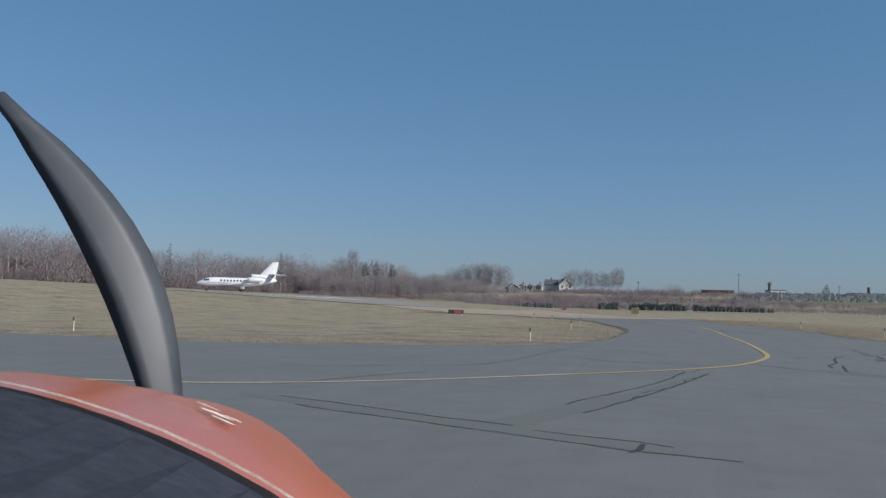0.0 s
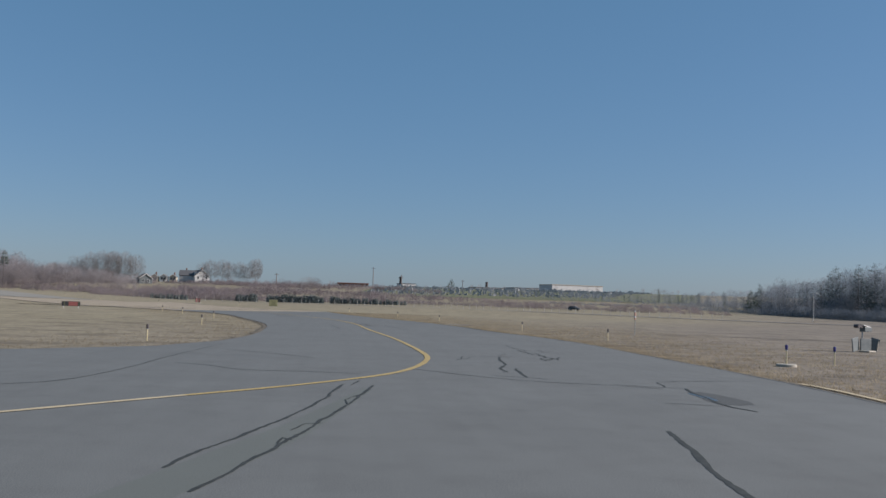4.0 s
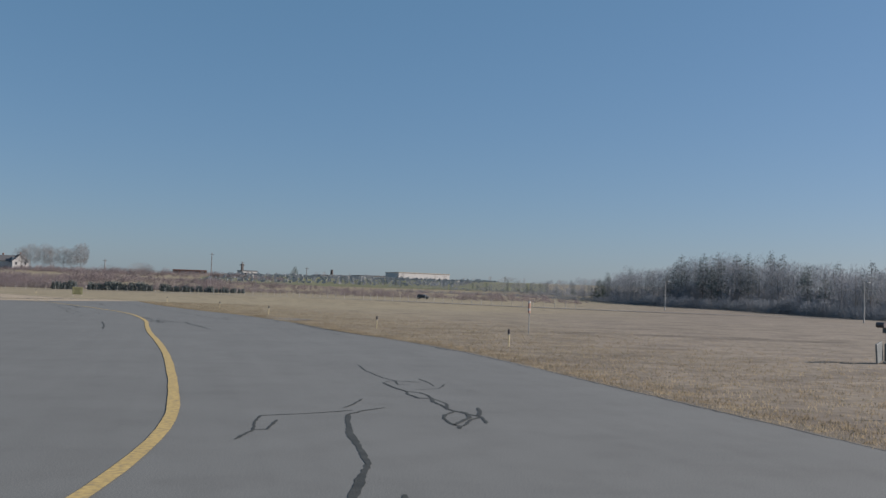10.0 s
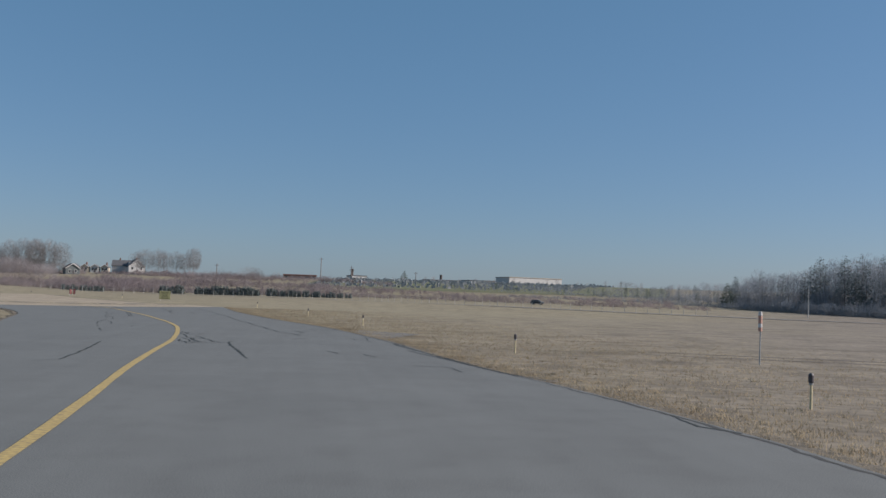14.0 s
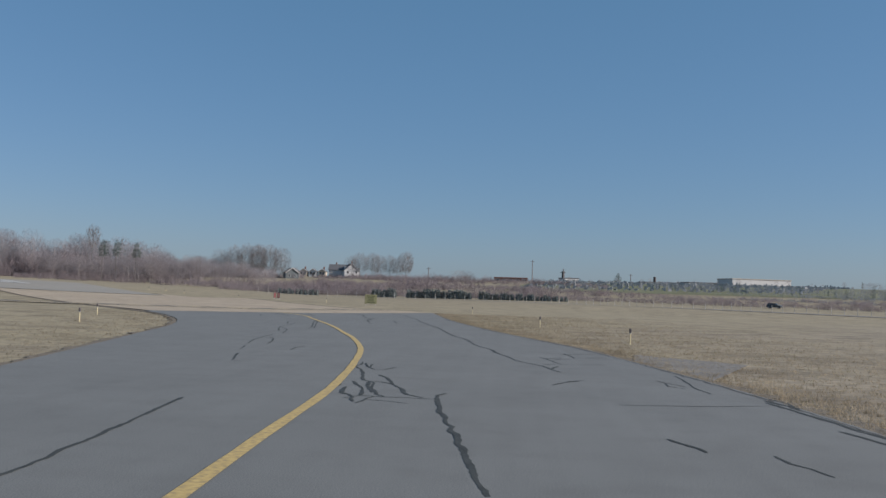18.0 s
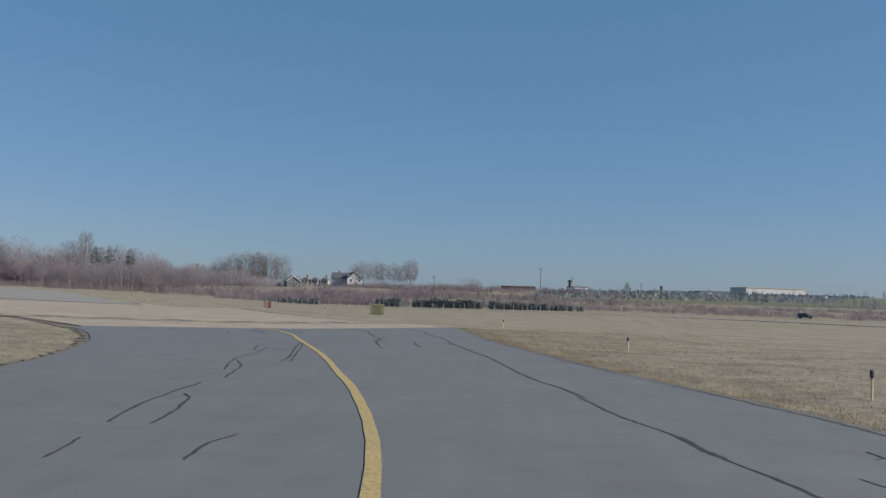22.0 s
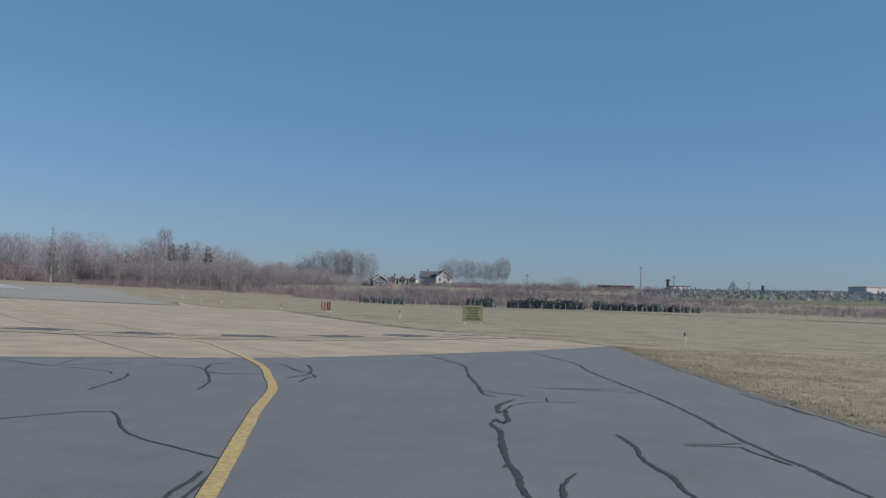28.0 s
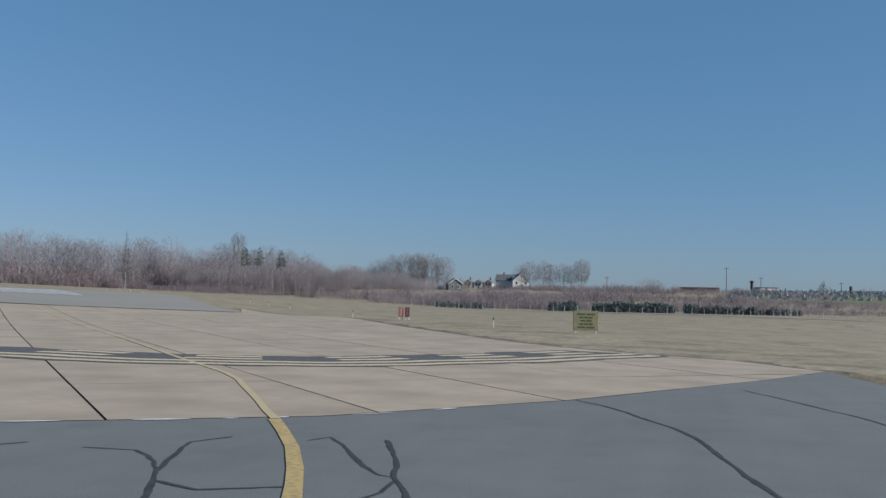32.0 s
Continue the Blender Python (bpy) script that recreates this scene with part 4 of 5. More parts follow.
def spread_mesh(name, mat, kinds, places):
    """One mesh of many copies: places holds (kind, x, y, z, turn, scale, stretch)."""
    vs, fs, n = [], [], 0
    for k, x, y, z, a, s, st in places:
        v, f = kinds[k]
        c, sn = math.cos(a), math.sin(a)
        w = np.empty_like(v)
        w[:, 0] = (v[:, 0] * c - v[:, 1] * sn) * s + x
        w[:, 1] = (v[:, 0] * sn + v[:, 1] * c) * s + y
        w[:, 2] = v[:, 2] * s * st + z
        vs.append(w)
        fs += [[i + n for i in q] for q in f]
        n += len(v)
    me = bpy.data.meshes.new(name)
    me.from_pydata(np.concatenate(vs).tolist(), [], fs)
    me.materials.append(mat)
    return new(name, me)

def along(pts, f):
    """The point and the values at the fraction f of a line of (x, y, values...)."""
    ln = [0]
    for a, b in zip(pts, pts[1:]):
        ln.append(ln[-1] + math.hypot(b[0] - a[0], b[1] - a[1]))
    d = f * ln[-1]
    for i in range(len(pts) - 1):
        if d <= ln[i + 1] or i == len(pts) - 2:
            t = (d - ln[i]) / (ln[i + 1] - ln[i])
            return [u + (v - u) * t for u, v in zip(pts[i], pts[i + 1])]

TREE_KINDS = [bare_tree(11 + i, 10.0, 2.9 + 0.45 * (i % 3), 1400, low=0.12 + 0.09 * (i % 3)) for i in range(6)]
TRUNKS, CROWNS = [], []
for t, c in TREE_KINDS:
    TRUNKS.append(arrays(t))
    CROWNS.append(arrays(c))
CONIFERS = [conifer(40 + i, 10.0, 2.1 + 0.4 * (i % 2), 18, 0.45, 0.2, 0.42 + 0.1 * (i % 2)) for i in range(4)]
CON_T, CON_C = [], []
for t, c in CONIFERS:
    CON_T.append(arrays(t))
    CON_C.append(arrays(c))
SHRUBS = [arrays(shrub(60 + i, 3.0, 3.0, 285)) for i in range(4)]

def belt(name, pts, count, depth, seed, label, conifers=0.0, pale=0.2, jitter=0.18, twig="twig", leaf="needles"):
    """A belt of woods along a line of (x, y, tree height): trunks, crowns and evergreens."""
    rn = random.Random(seed)
    trees, pines = [], []
    for i in range(count):
        x, y, h = along(pts, (i + rn.random()) / count)
        back = depth * rn.random()
        d = math.hypot(x + 8, y - 60)
        x, y = x + (x + 8) / d * back, y + (y - 60) / d * back
        h = max(4.0, h - height(x, y) + 0.5)
        p = (rn.randrange(6), x, y, height(x, y) - 0.2, rn.uniform(0, 6.28), h / 10 * rn.uniform(1 - jitter * 1.6, 1 + jitter * 0.5), rn.uniform(0.95, 1.1))
        if rn.random() < conifers:
            pines.append((p[0] % 4, *p[1:5], p[5] * rn.uniform(0.75, 1.0), p[6]))
        else:
            trees.append(p)
    cat = "woods"
    dark = [t for i, t in enumerate(trees) if i % 100 >= pale * 100]
    light = [t for i, t in enumerate(trees) if i % 100 < pale * 100]
    for nm, mat, kinds, pl in (("trunks", M["bark"], TRUNKS, dark), ("pale_trunks", M["birch"], TRUNKS, light), ("twigs", M[twig], CROWNS, trees),
                               ("needles", M[leaf], CON_C, pines), ("pine_trunks", M["bark"], CON_T, pines)):
        if pl:
            tagged(spread_mesh(name + "_" + nm, mat, kinds, pl), label, cat, kind="stuff")

def thicket(name, pts, count, depth, seed, label, mat):
    rn = random.Random(seed)
    pl = []
    for i in range(count):
        x, y, h = along(pts, (i + rn.random()) / count)
        back = depth * rn.random()
        d = math.hypot(x + 8, y - 60)
        x, y = x + (x + 8) / d * back, y + (y - 60) / d * back
        h = max(1.2, h - height(x, y))
        pl.append((rn.randrange(4), x, y, height(x, y) - 0.1, rn.uniform(0, 6.28), h / 3 * (0.8 + 0.22 * math.sin(x * 0.11) * math.sin(y * 0.07 + 1.3)) * rn.uniform(0.55, 1.3), 1.0))
    tagged(spread_mesh(name, mat, SHRUBS, pl), label, "brush", kind="stuff")

# woods past the runway, and the dark wood over the field; (x, y, height of the tops)
LEFT_WOODS = [(-335, 60, 21), (-302, 140, 22.4), (-268, 225, 23.6), (-268, 278, 24.8), (-256, 312, 20.8), (-242, 340, 19.6), (-240, 374, 21.6), (-228, 412, 21.5),
              (-216, 440, 19.8), (-214, 462, 15.0), (-222, 500, 17.5), (-216, 532, 18.0), (-200, 548, 14.0), (-188, 556, 13.5)]
RIGHT_WOODS = [(0, 470, 7.5), (47, 437, 7.4), (77, 412, 8.6), (102, 380, 10.2), (108, 352, 14.0), (118, 338, 16.6), (126, 324, 18.2), (133, 299, 16.2), (136, 275, 13.2), (134, 236, 11.4), (135, 190, 12), (138, 140, 13)]
belt("woods", LEFT_WOODS, 350, 32, 3, "bare grey-brown woods behind the runway", conifers=0.04, pale=0.3)
belt("near_woods", [(-222, 366, 12.5), (-205, 376, 13.0), (-188, 388, 13.8), (-174, 402, 13.2), (-163, 414, 12.0), (-152, 424, 9.5)], 110, 16, 13, "pale-stemmed bare saplings before the domed trees", pale=0.6)
belt("far_woods", RIGHT_WOODS, 320, 28, 4, "mixed woods of bare trees and pines, haze painted into their colours", conifers=0.22, pale=0.05, jitter=0.12, twig="haze_twig", leaf="haze_needles")
belt("hill_trees", [(-98, 500, 11.5), (-95, 530, 12.5), (-60, 560, 12.5), (20, 600, 11.5), (120, 520, 10.5), (220, 480, 10)], 44, 60, 6, "scattered bare trees on the far hill", conifers=0.05, pale=0.0, jitter=0.35)
thicket("brush", [(-215, 345, 5.6), (-190, 356, 6.0), (-170, 366, 6.4), (-150, 372, 6.2), (-121, 378, 6.7), (-112, 403, 7.6), (-93, 429, 8.6), (-61, 434, 7.6), (-28, 407, 6.0), (-8, 397, 5.0), (10, 380, 4.6), (40, 360, 4.2), (75, 345, 3.8)], 760, 52, 7, "tangled reddish-brown brush below the houses", M["brush"])
thicket("hedge_brush", [(-140, 345, 4.4), (-112, 338, 4.8), (-77, 350, 5.0), (-54, 354, 4.8), (-28, 357, 4.2), (0, 352, 3.4), (40, 335, 3.0), (80, 318, 2.6)], 420, 22, 27, "pinkish-brown brush rising behind the hedge", M["brush"])
WOOD_FRONT = [(x * 0.985, y * 0.985, h) for x, y, h in LEFT_WOODS]
thicket("woodside_brush", [(x, y, height(x, y) + 0.33 * (h - height(x, y))) for x, y, h in WOOD_FRONT], 560, 9, 8, "tangled reddish-brown brush along the woods", M["brush"])
thicket("understorey", [(x, y, height(x, y) + 0.66 * (h - height(x, y))) for x, y, h in LEFT_WOODS[1:]], 640, 18, 18, "grey-brown saplings filling the woods", M["sapling"])
thicket("far_understorey", [(x, y, height(x, y) + 0.6 * (h - height(x, y))) for x, y, h in RIGHT_WOODS], 560, 30, 19, "saplings filling the far wood, greyed with painted haze", M["haze_twig"])
thicket("hill_brush", [(-185, 560, 10.8), (-150, 545, 12.8), (-120, 520, 12.6), (-90, 510, 12.2), (-60, 520, 11.8), (-20, 480, 9.0)], 420, 60, 20, "patchy brown brush on the far hill", M["brush"])
thicket("field_brush", [(20, 410, 4.2), (70, 386, 4.0), (94, 356, 4.2), (106, 322, 4.5), (116, 292, 4.5), (122, 250, 4.5), (122, 190, 4.5)], 430, 7, 9, "low brush along the far wood, shade and haze painted into its grey", M["shade_brush"])

def tree(name, at, top, label, seed, spread, evergreen=False, twigs=1500, low=0.3, start=0.15, leaf="needles", twig="dark_twig"):
    """A tree that stands out, with its trunk and crown; at is (x, y), top the height of its tip."""
    z = height(*at)
    e = thing(name, (at[0], at[1], z - 0.1), 0, label, "tree")
    tall = top - z
    t, c = conifer(seed, tall, spread, 20, 0.4, start, 0.5 if start > 0.2 else 0.75) if evergreen else bare_tree(seed, tall, spread, twigs, low=low, width=0.0016)
    part("trunk", t, M["bark"], e)
    part("crown", c, M[leaf] if evergreen else M[twig], e)
    return e

tree("bare_tree", (-228, 412), 27.0, "tall bare rounded tree above the woods", 101, 3.4, low=0.56, twigs=900)
for i, (x, y, top) in enumerate(((-217, 512, 22.0), (-212, 516, 25.0), (-207, 520, 26.3), (-202, 524, 26.6), (-197, 528, 26.3), (-192.5, 531, 24.8), (-205, 530, 25.6))):
    tree("bare_tree", (x, y), top, "broad domed bare tree at the end of the woods", 140 + i, 5.4, twigs=5200, low=0.1)
tree("pine_tree", (-204.5, 381), 18.2, "dark green pine among bare trees", 102, 3.4, True, start=0.62)
tree("pine_tree", (-200.5, 384), 18.6, "dark green pine among bare trees", 103, 3.0, True, start=0.62)
tree("pine_tree", (-194, 387), 17.6, "dark green pine among bare trees", 104, 3.2, True, start=0.62)
tree("spruce_tree", (-231.5, 354), 21.8, "pointed dark spruce above bare woods", 105, 2.6, True)
tree("spruce_tree", (-262, 318), 23.0, "pointed dark spruce above bare woods", 106, 3.2, True)
tree("bare_tree", (-162, 574), 25.0, "bare tree beside the white house", 107, 5.8, twigs=4200, low=0.14)
tree("bare_tree", (-153, 580), 23.4, "bare tree beside the white house", 108, 5.4, twigs=4200, low=0.14)
tree("bare_tree", (-145, 576), 23.6, "bare tree beside the white house", 109, 4.9, twigs=4200, low=0.14)
tree("bare_tree", (-135, 573), 25.6, "dense rounded bare tree beside the houses", 110, 4.6, twigs=6000, low=0.15)
tree("bare_tree", (-168, 579), 23.0, "bare tree beside the white house", 131, 4.9, twigs=4200, low=0.14)
tree("bare_tree", (-141, 577), 22.4, "bare tree beside the white house", 132, 4.9, twigs=4200, low=0.14)
tree("bare_tree", (-157, 582), 25.2, "bare tree beside the white house", 133, 5.4, twigs=4200, low=0.14)
tree("bare_tree", (-90, 505), 14.2, "broad low bare tree on the hill", 111, 7.0, twigs=7500, low=0.06)
tree("bare_tree", (85, 470), 12.2, "broad bare tree over low woods", 112, 5.5, twigs=4500, low=0.06)
tree("spruce_tree", (99, 366), 9.6, "dark spruce at the end of the wood", 113, 3.4, True)
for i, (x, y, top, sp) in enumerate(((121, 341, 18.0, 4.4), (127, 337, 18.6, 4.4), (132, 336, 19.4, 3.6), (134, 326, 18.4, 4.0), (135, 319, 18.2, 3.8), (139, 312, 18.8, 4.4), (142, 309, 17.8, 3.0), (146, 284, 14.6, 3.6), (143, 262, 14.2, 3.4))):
    tree("pine_tree", (x, y), top, "tall ragged dark pine rising above the wood, haze painted into its needles", 120 + i, sp, True, start=0.35, leaf="haze_needles")
tree("spruce_tree", (-24, 790), 21.5, "dark pointed spruce on the cemetery hill", 130, 4.5, True)

# ---- hedge along the fence, in separate clipped evergreens ----
def hedge_bush(seed):
    rn = random.Random(seed)
    bm = bmesh.new()
    for _ in range(150):
        az, z = rn.uniform(0, 6.283), rn.random()
        r = 0.95 * (1 - 0.45 * z ** 2) * rn.uniform(0.75, 1.05)
        c = Vector((r * math.cos(az), r * math.sin(az), 0.1 + 2.3 * z))
        o = Vector((rn.gauss(0, 1), rn.gauss(0, 1), rn.gauss(0, 1))).normalized() * 0.34
        q = Vector((rn.gauss(0, 1), rn.gauss(0, 1), rn.gauss(0, 1))).normalized() * 0.34
        bm.faces.new([bm.verts.new(v) for v in (c - o, c + o, c + q)])
    add_tube(bm, [(0, 0, 0), (0, 0, 1.9)], [0.75, 0.35], 6)
    return bm
HEDGE_MESH = []
for i in range(3):
    me = bpy.data.meshes.new("hedge_bush")
    b = hedge_bush(200 + i)
    b.to_mesh(me)
    b.free()
    me.materials.append(M["hedge"])
    HEDGE_MESH.append(me)
HEDGE = [(-28, 347), (-32, 346), (-54, 344), (-77, 340), (-97, 334), (-112, 328)]
rn = random.Random(17)
for i in range(72):
    f = i / 71
    if 0.555 < f < 0.60 or 0.68 < f < 0.86 or 0.30 < f < 0.325:
        continue
    x, y = along(HEDGE, f)
    ob = new("hedge_bush", HEDGE_MESH[i % 3])
    s = (1.0 if 0.3 < f < 0.7 else 0.6 + f if f < 0.3 else 0.65) * rn.uniform(0.8, 1.15)
    ob.matrix_basis = pose(x + rn.uniform(-0.3, 0.3), y, height(x, y) - 0.05, 0, 0, rn.uniform(0, 360)) @ Matrix.Diagonal((s, s, s, 1))
    tagged(ob, "dense dark green clipped evergreen hedge bush, paled with painted haze", "hedge", "hedge along the fence")

# ---- fence: posts on the line, pale wires between ----
fence = thing("perimeter_fence", (10, 292), 0, "thin wire perimeter fence on grey posts", "fence")
fx, fy, fz = fence.location
me = bpy.data.meshes.new("post")
b = tube([(0, 0, -0.1), (0.01, 0, 0.8), (0, 0, 1.5)], [0.055, 0.05, 0.045], 6)
b.to_mesh(me)
b.free()
me.materials.append(M["pole"])
FL = smooth_line(FENCE, 2.7)
for i, p in enumerate(FL):
    if p.x > 64:
        continue
    ob = new("post", me)
    ob.parent = fence
    ob.location = (p.x - fx, p.y - fy, height(p.x, p.y) - fz)
for z in (0.5, 1.0, 1.6):
    part("wire", tube([(p.x - fx, p.y - fy, height(p.x, p.y) - fz + z) for p in FL], 0.012, 3), M["galv"], fence)

# ---- concrete slabs of the apron, each with its own joint round it ----
def build_slabs():
    src = sheet(apron_poly, 0.0, 400)
    across = Vector((0.672, 0.741, 0)).normalized()
    along_slab = Vector((-across.y, across.x, 0))
    o = Vector((-38.7, 123.0, 0))
    for axis, step, lo, hi in ((across, 3.7, -74, 74), (along_slab, 6.1, -61, 73.2)):
        c = lo
        while c < hi:
            bmesh.ops.bisect_plane(src, geom=src.verts[:] + src.edges[:] + src.faces[:], plane_co=o + axis * c, plane_no=axis)
            c += step
    cells = {}
    for f in src.faces:
        m = f.calc_center_median() - o
        cells.setdefault((math.floor((m.dot(across) + 74) / 3.7), math.floor((m.dot(along_slab) + 61) / 6.1)), []).append([v.co.copy() for v in f.verts])
    src.free()
    rn = random.Random(31)
    for key in sorted(cells):
        faces = cells[key]
        pts = [p for f in faces for p in f]
        c = sum(pts, Vector()) / len(pts)
        bm = bmesh.new()
        lift = rn.uniform(0.0, 0.005)
        for f in faces:
            bm.faces.new([bm.verts.new((p.x - c.x, p.y - c.y, height(p.x, p.y) + lift)) for p in f])
        bmesh.ops.remove_doubles(bm, verts=bm.verts[:], dist=0.004)
        for f in bm.faces:
            f.normal_update()
            if f.normal.z < 0:
                f.normal_flip()
        rim = bmesh.ops.inset_region(bm, faces=bm.faces[:], thickness=0.02, use_even_offset=True, use_boundary=True)["faces"]
        bmesh.ops.delete(bm, geom=rim, context="FACES")
        if not bm.faces:
            bm.free()
            continue
        ob = part("slab", bm, M["concrete"], apron)
        ob.location = (c.x, c.y, 0)

# ---- edge lights and reflector stakes ----
def edge_light(at, tall=0.56, pad=False, blue=False, group="edge markers along the taxiway", label=""):
    e = thing("edge_marker", at, random.Random(int(at[0] * 10)).uniform(0, 90), label or "yellow stake edge marker with a dark cap in dry grass", "marker", group)
    base = 0.0
    if pad:
        bm = bmesh.new()
        add_tube(bm, [(0, 0, -0.06), (0, 0, 0.02), (0, 0, 0.035)], [0.31, 0.31, 0.295], 28)
        part("base_pad", bm, M["pad"], e, "round pale concrete pad")
        base = 0.035
    part("stake", tube([(0, 0, base - 0.03), (0.004, 0, base + tall * 0.5), (0, 0, base + tall - 0.14)], [0.024, 0.021, 0.021], 8), M["stake"], e)
    bm = bmesh.new()
    add_tube(bm, [(0, 0, base + tall - 0.16), (0, 0, base + tall - 0.14), (0, 0, base + tall - 0.03), (0, 0, base + tall)], [0.034, 0.044, 0.046, 0.026], 12)
    part("lens" if blue else "cap", bm, M["lens_blue"] if blue else M["cap"], e, "blue glass lens" if blue else "")
    part("collar", tube([(0, 0, base + tall - 0.19), (0, 0, base + tall - 0.155)], 0.034, 10), M["galv"], e)
    return e

for at in ((4.96, 54.7), (1.3, 68.5), (-4.95, 90.1), (-9.95, 106.2), (-19.35, 138.2), (-39.6, 157.8), (-60.3, 180.6), (-80, 203), (-86, 208), (-92, 213), (-128, 236), (-134, 240), (-140, 244), (-146, 248),
           (-13.2, 39.8), (-17.2, 60.2), (-21.0, 76.3), (-30.7, 31.3), (-28.0, 91.3), (-32.9, 100.6)):
    edge_light(at)
edge_light((8.0, 36.4), 0.6, True, True, label="blue taxiway light on a round concrete pad")
edge_light((9.9, 37.6), 0.58, False, True, label="blue taxiway light on a yellow stake")

# ---- signs ----
def board_sign(name, at, rz, w, h, legs, face, edge, label, rows=(), panels=()):
    """A low sign box on legs; rows are bars of print (x, z, width, height), panels coloured faces (x, width, material)."""
    e = thing(name, at, rz, label, "sign")
    part("board", box((w, 0.09, h), (0, 0, legs + h / 2), bevel=0.012), M[edge], e)
    part("face", box((w - 0.04, 0.012, h - 0.04), (0, -0.052, legs + h / 2)), M[face], e)
    for x, pw, m in panels:
        part("panel", box((pw, 0.010, h - 0.05), (x, -0.063, legs + h / 2)), M[m], e)
    for x, z, bw, bh in rows:
        part("print_bar", box((bw, 0.006, bh), (x, -0.062, legs + z)), M["sign_ink"], e)
    for sx in (-1, 1):
        part("leg", tube([(sx * w * 0.4, 0, -0.05), (sx * w * 0.4, 0, legs + 0.05)], 0.025, 8), M["white_band"], e)
    return e

rows = []
rn = random.Random(9)
for i, (wd, n) in enumerate(((1.0, 2), (0.72, 3), (0.62, 2), (0.75, 3), (0.95, 2))):
    x = -wd / 2
    for k in range(n):
        bw = wd / n * 0.86
        rows.append((x + wd / n / 2, 0.83 - i * 0.17, bw, 0.085))
        x += wd / n
board_sign("notice_sign", (-33.5, 154.7), 18, 1.3, 1.0, 0.12, "sign_yellow", "sign_yellow", "faded yellow-green notice board with dark rows of print", rows)
for i, (x, y, rz) in enumerate(((-48.62, 164.9, 36), (-48.2, 165.0, 12))):
    board_sign("holding_sign", (x, y), rz, 0.31, 0.66, 0.12, "sign_red", "sign_black", "dark red sign panel with a black top on short white legs", (), ((0.0, 0.012, "white_band"),))
board_sign("guidance_sign", (-42.6, 101.6), 22, 1.75, 0.48, 0.2, "sign_black", "sign_black", "low black and red taxiway sign in the grass", (), ((0.2, 0.85, "sign_red"), (-0.62, 0.03, "sign_yellow"), (0.74, 0.03, "sign_yellow")))

e = thing("marker_post", (8.25, 66.8), 0, "thin post with faded orange and white bands", "marker")
part("post", tube([(0, 0, -0.05), (0.01, 0, 0.9), (0, 0, 1.5)], [0.022, 0.02, 0.018], 8), M["galv"], e)
for i, m in enumerate(("white_band", "orange_band", "orange_band", "white_band", "orange_band")):
    part("band", tube([(0, 0, 1.49 - 0.115 * i), (0, 0, 1.385 - 0.115 * i)], [0.056 if i else 0.048, 0.06], 12), M[m], e)

# ---- sensor unit in the field: two grey plates below a white box on a stalk ----
e = thing("approach_light_unit", (15.8, 50.3), 30, "grey-green metal light unit with a white box on top", "light unit")
part("side_plate", box((0.56, 0.05, 0.60), (-0.44, 0.05, 0.30), rz=12, bevel=0.012, ry=-10), M["grey_box"], e)
part("main_plate", box((0.62, 0.06, 0.56), (0.18, 0.0, 0.28), rz=-6, bevel=0.012), M["grey_box"], e)
part("end_plate", box((0.38, 0.05, 0.56), (0.66, -0.06, 0.31), rz=-40, bevel=0.012, ry=16), M["grey_box"], e)
part("edge_strip", box((0.03, 0.05, 0.56), (0.76, -0.18, 0.31), ry=10), M["pad"], e, "pale painted edge")
part("stalk", tube([(0.02, 0.06, 0), (0.02, 0.06, 0.92)], 0.03, 8), M["galv"], e)
part("top_box", box((0.46, 0.3, 0.22), (0.25, 0.06, 0.98), bevel=0.02), M["grey_box"], e)
part("hood", box((0.44, 0.3, 0.045), (0.16, 0.06, 1.12), bevel=0.015, ry=10), M["white_band"], e, "white metal hood")
for k in range(2):
    part("lamp", tube([(-0.30 + 0.17 * k, -0.05, 1.12), (-0.30 + 0.17 * k, 0.2, 1.12)], 0.085, 12), M["cap"], e)
part("footing", box((0.7, 0.5, 0.06), (0.15, -0.1, 0.0), rz=15, bevel=0.01), M["pad"], e)

# ---- light poles over the field ----
def light_pole(at, tall, label):
    e = thing("light_pole", at, 0, label, "pole")
    part("pole", tube([(0, 0, -0.2), (0.05, 0, tall * 0.5), (0, 0, tall)], [0.12, 0.10, 0.08], 8), M["pole"], e)
    part("arm", tube([(0, 0, tall - 0.15), (0.75, 0, tall - 0.05)], 0.05, 6), M["galv"], e)
    bm = bmesh.new()
    add_tube(bm, [(0.6, 0, tall + 0.02), (0.85, 0, tall + 0.02), (1.15, 0, tall - 0.03)], [0.07, 0.14, 0.08], 8)
    part("lamp_head", bm, M["white_band"], e)
light_pole((86.6, 263), 7.6, "weathered grey light pole before the woods")
light_pole((91, 178), 7.0, "weathered grey light pole before the woods")
for x, y, top in ((-72, 640, 24.5), (-58, 700, 21.5), (-128, 600, 17.5), (-14, 720, 19.5)):
    z = height(x, y)
    e = thing("utility_pole", (x, y, z - 0.3), 10, "thin dark wooden utility pole on the hill", "pole", "utility poles")
    part("pole", tube([(0, 0, 0), (0, 0, top - z)], [0.28, 0.2], 6), M["bark"], e)
    part("crossarm", box((2.6, 0.18, 0.2), (0, 0, top - z - 0.9)), M["bark"], e)

# ---- buildings on the hill ----
def windows(e, rowsz, xs, y, w, h, mat="pane"):
    for z in rowsz:
        for x in xs:
            f = part("window", box((w + 0.24, 0.10, h + 0.24), (x, y, z)), M["white_band"], e)
            part("pane", box((w, 0.06, h), (x, y - 0.05, z)), M[mat], f)

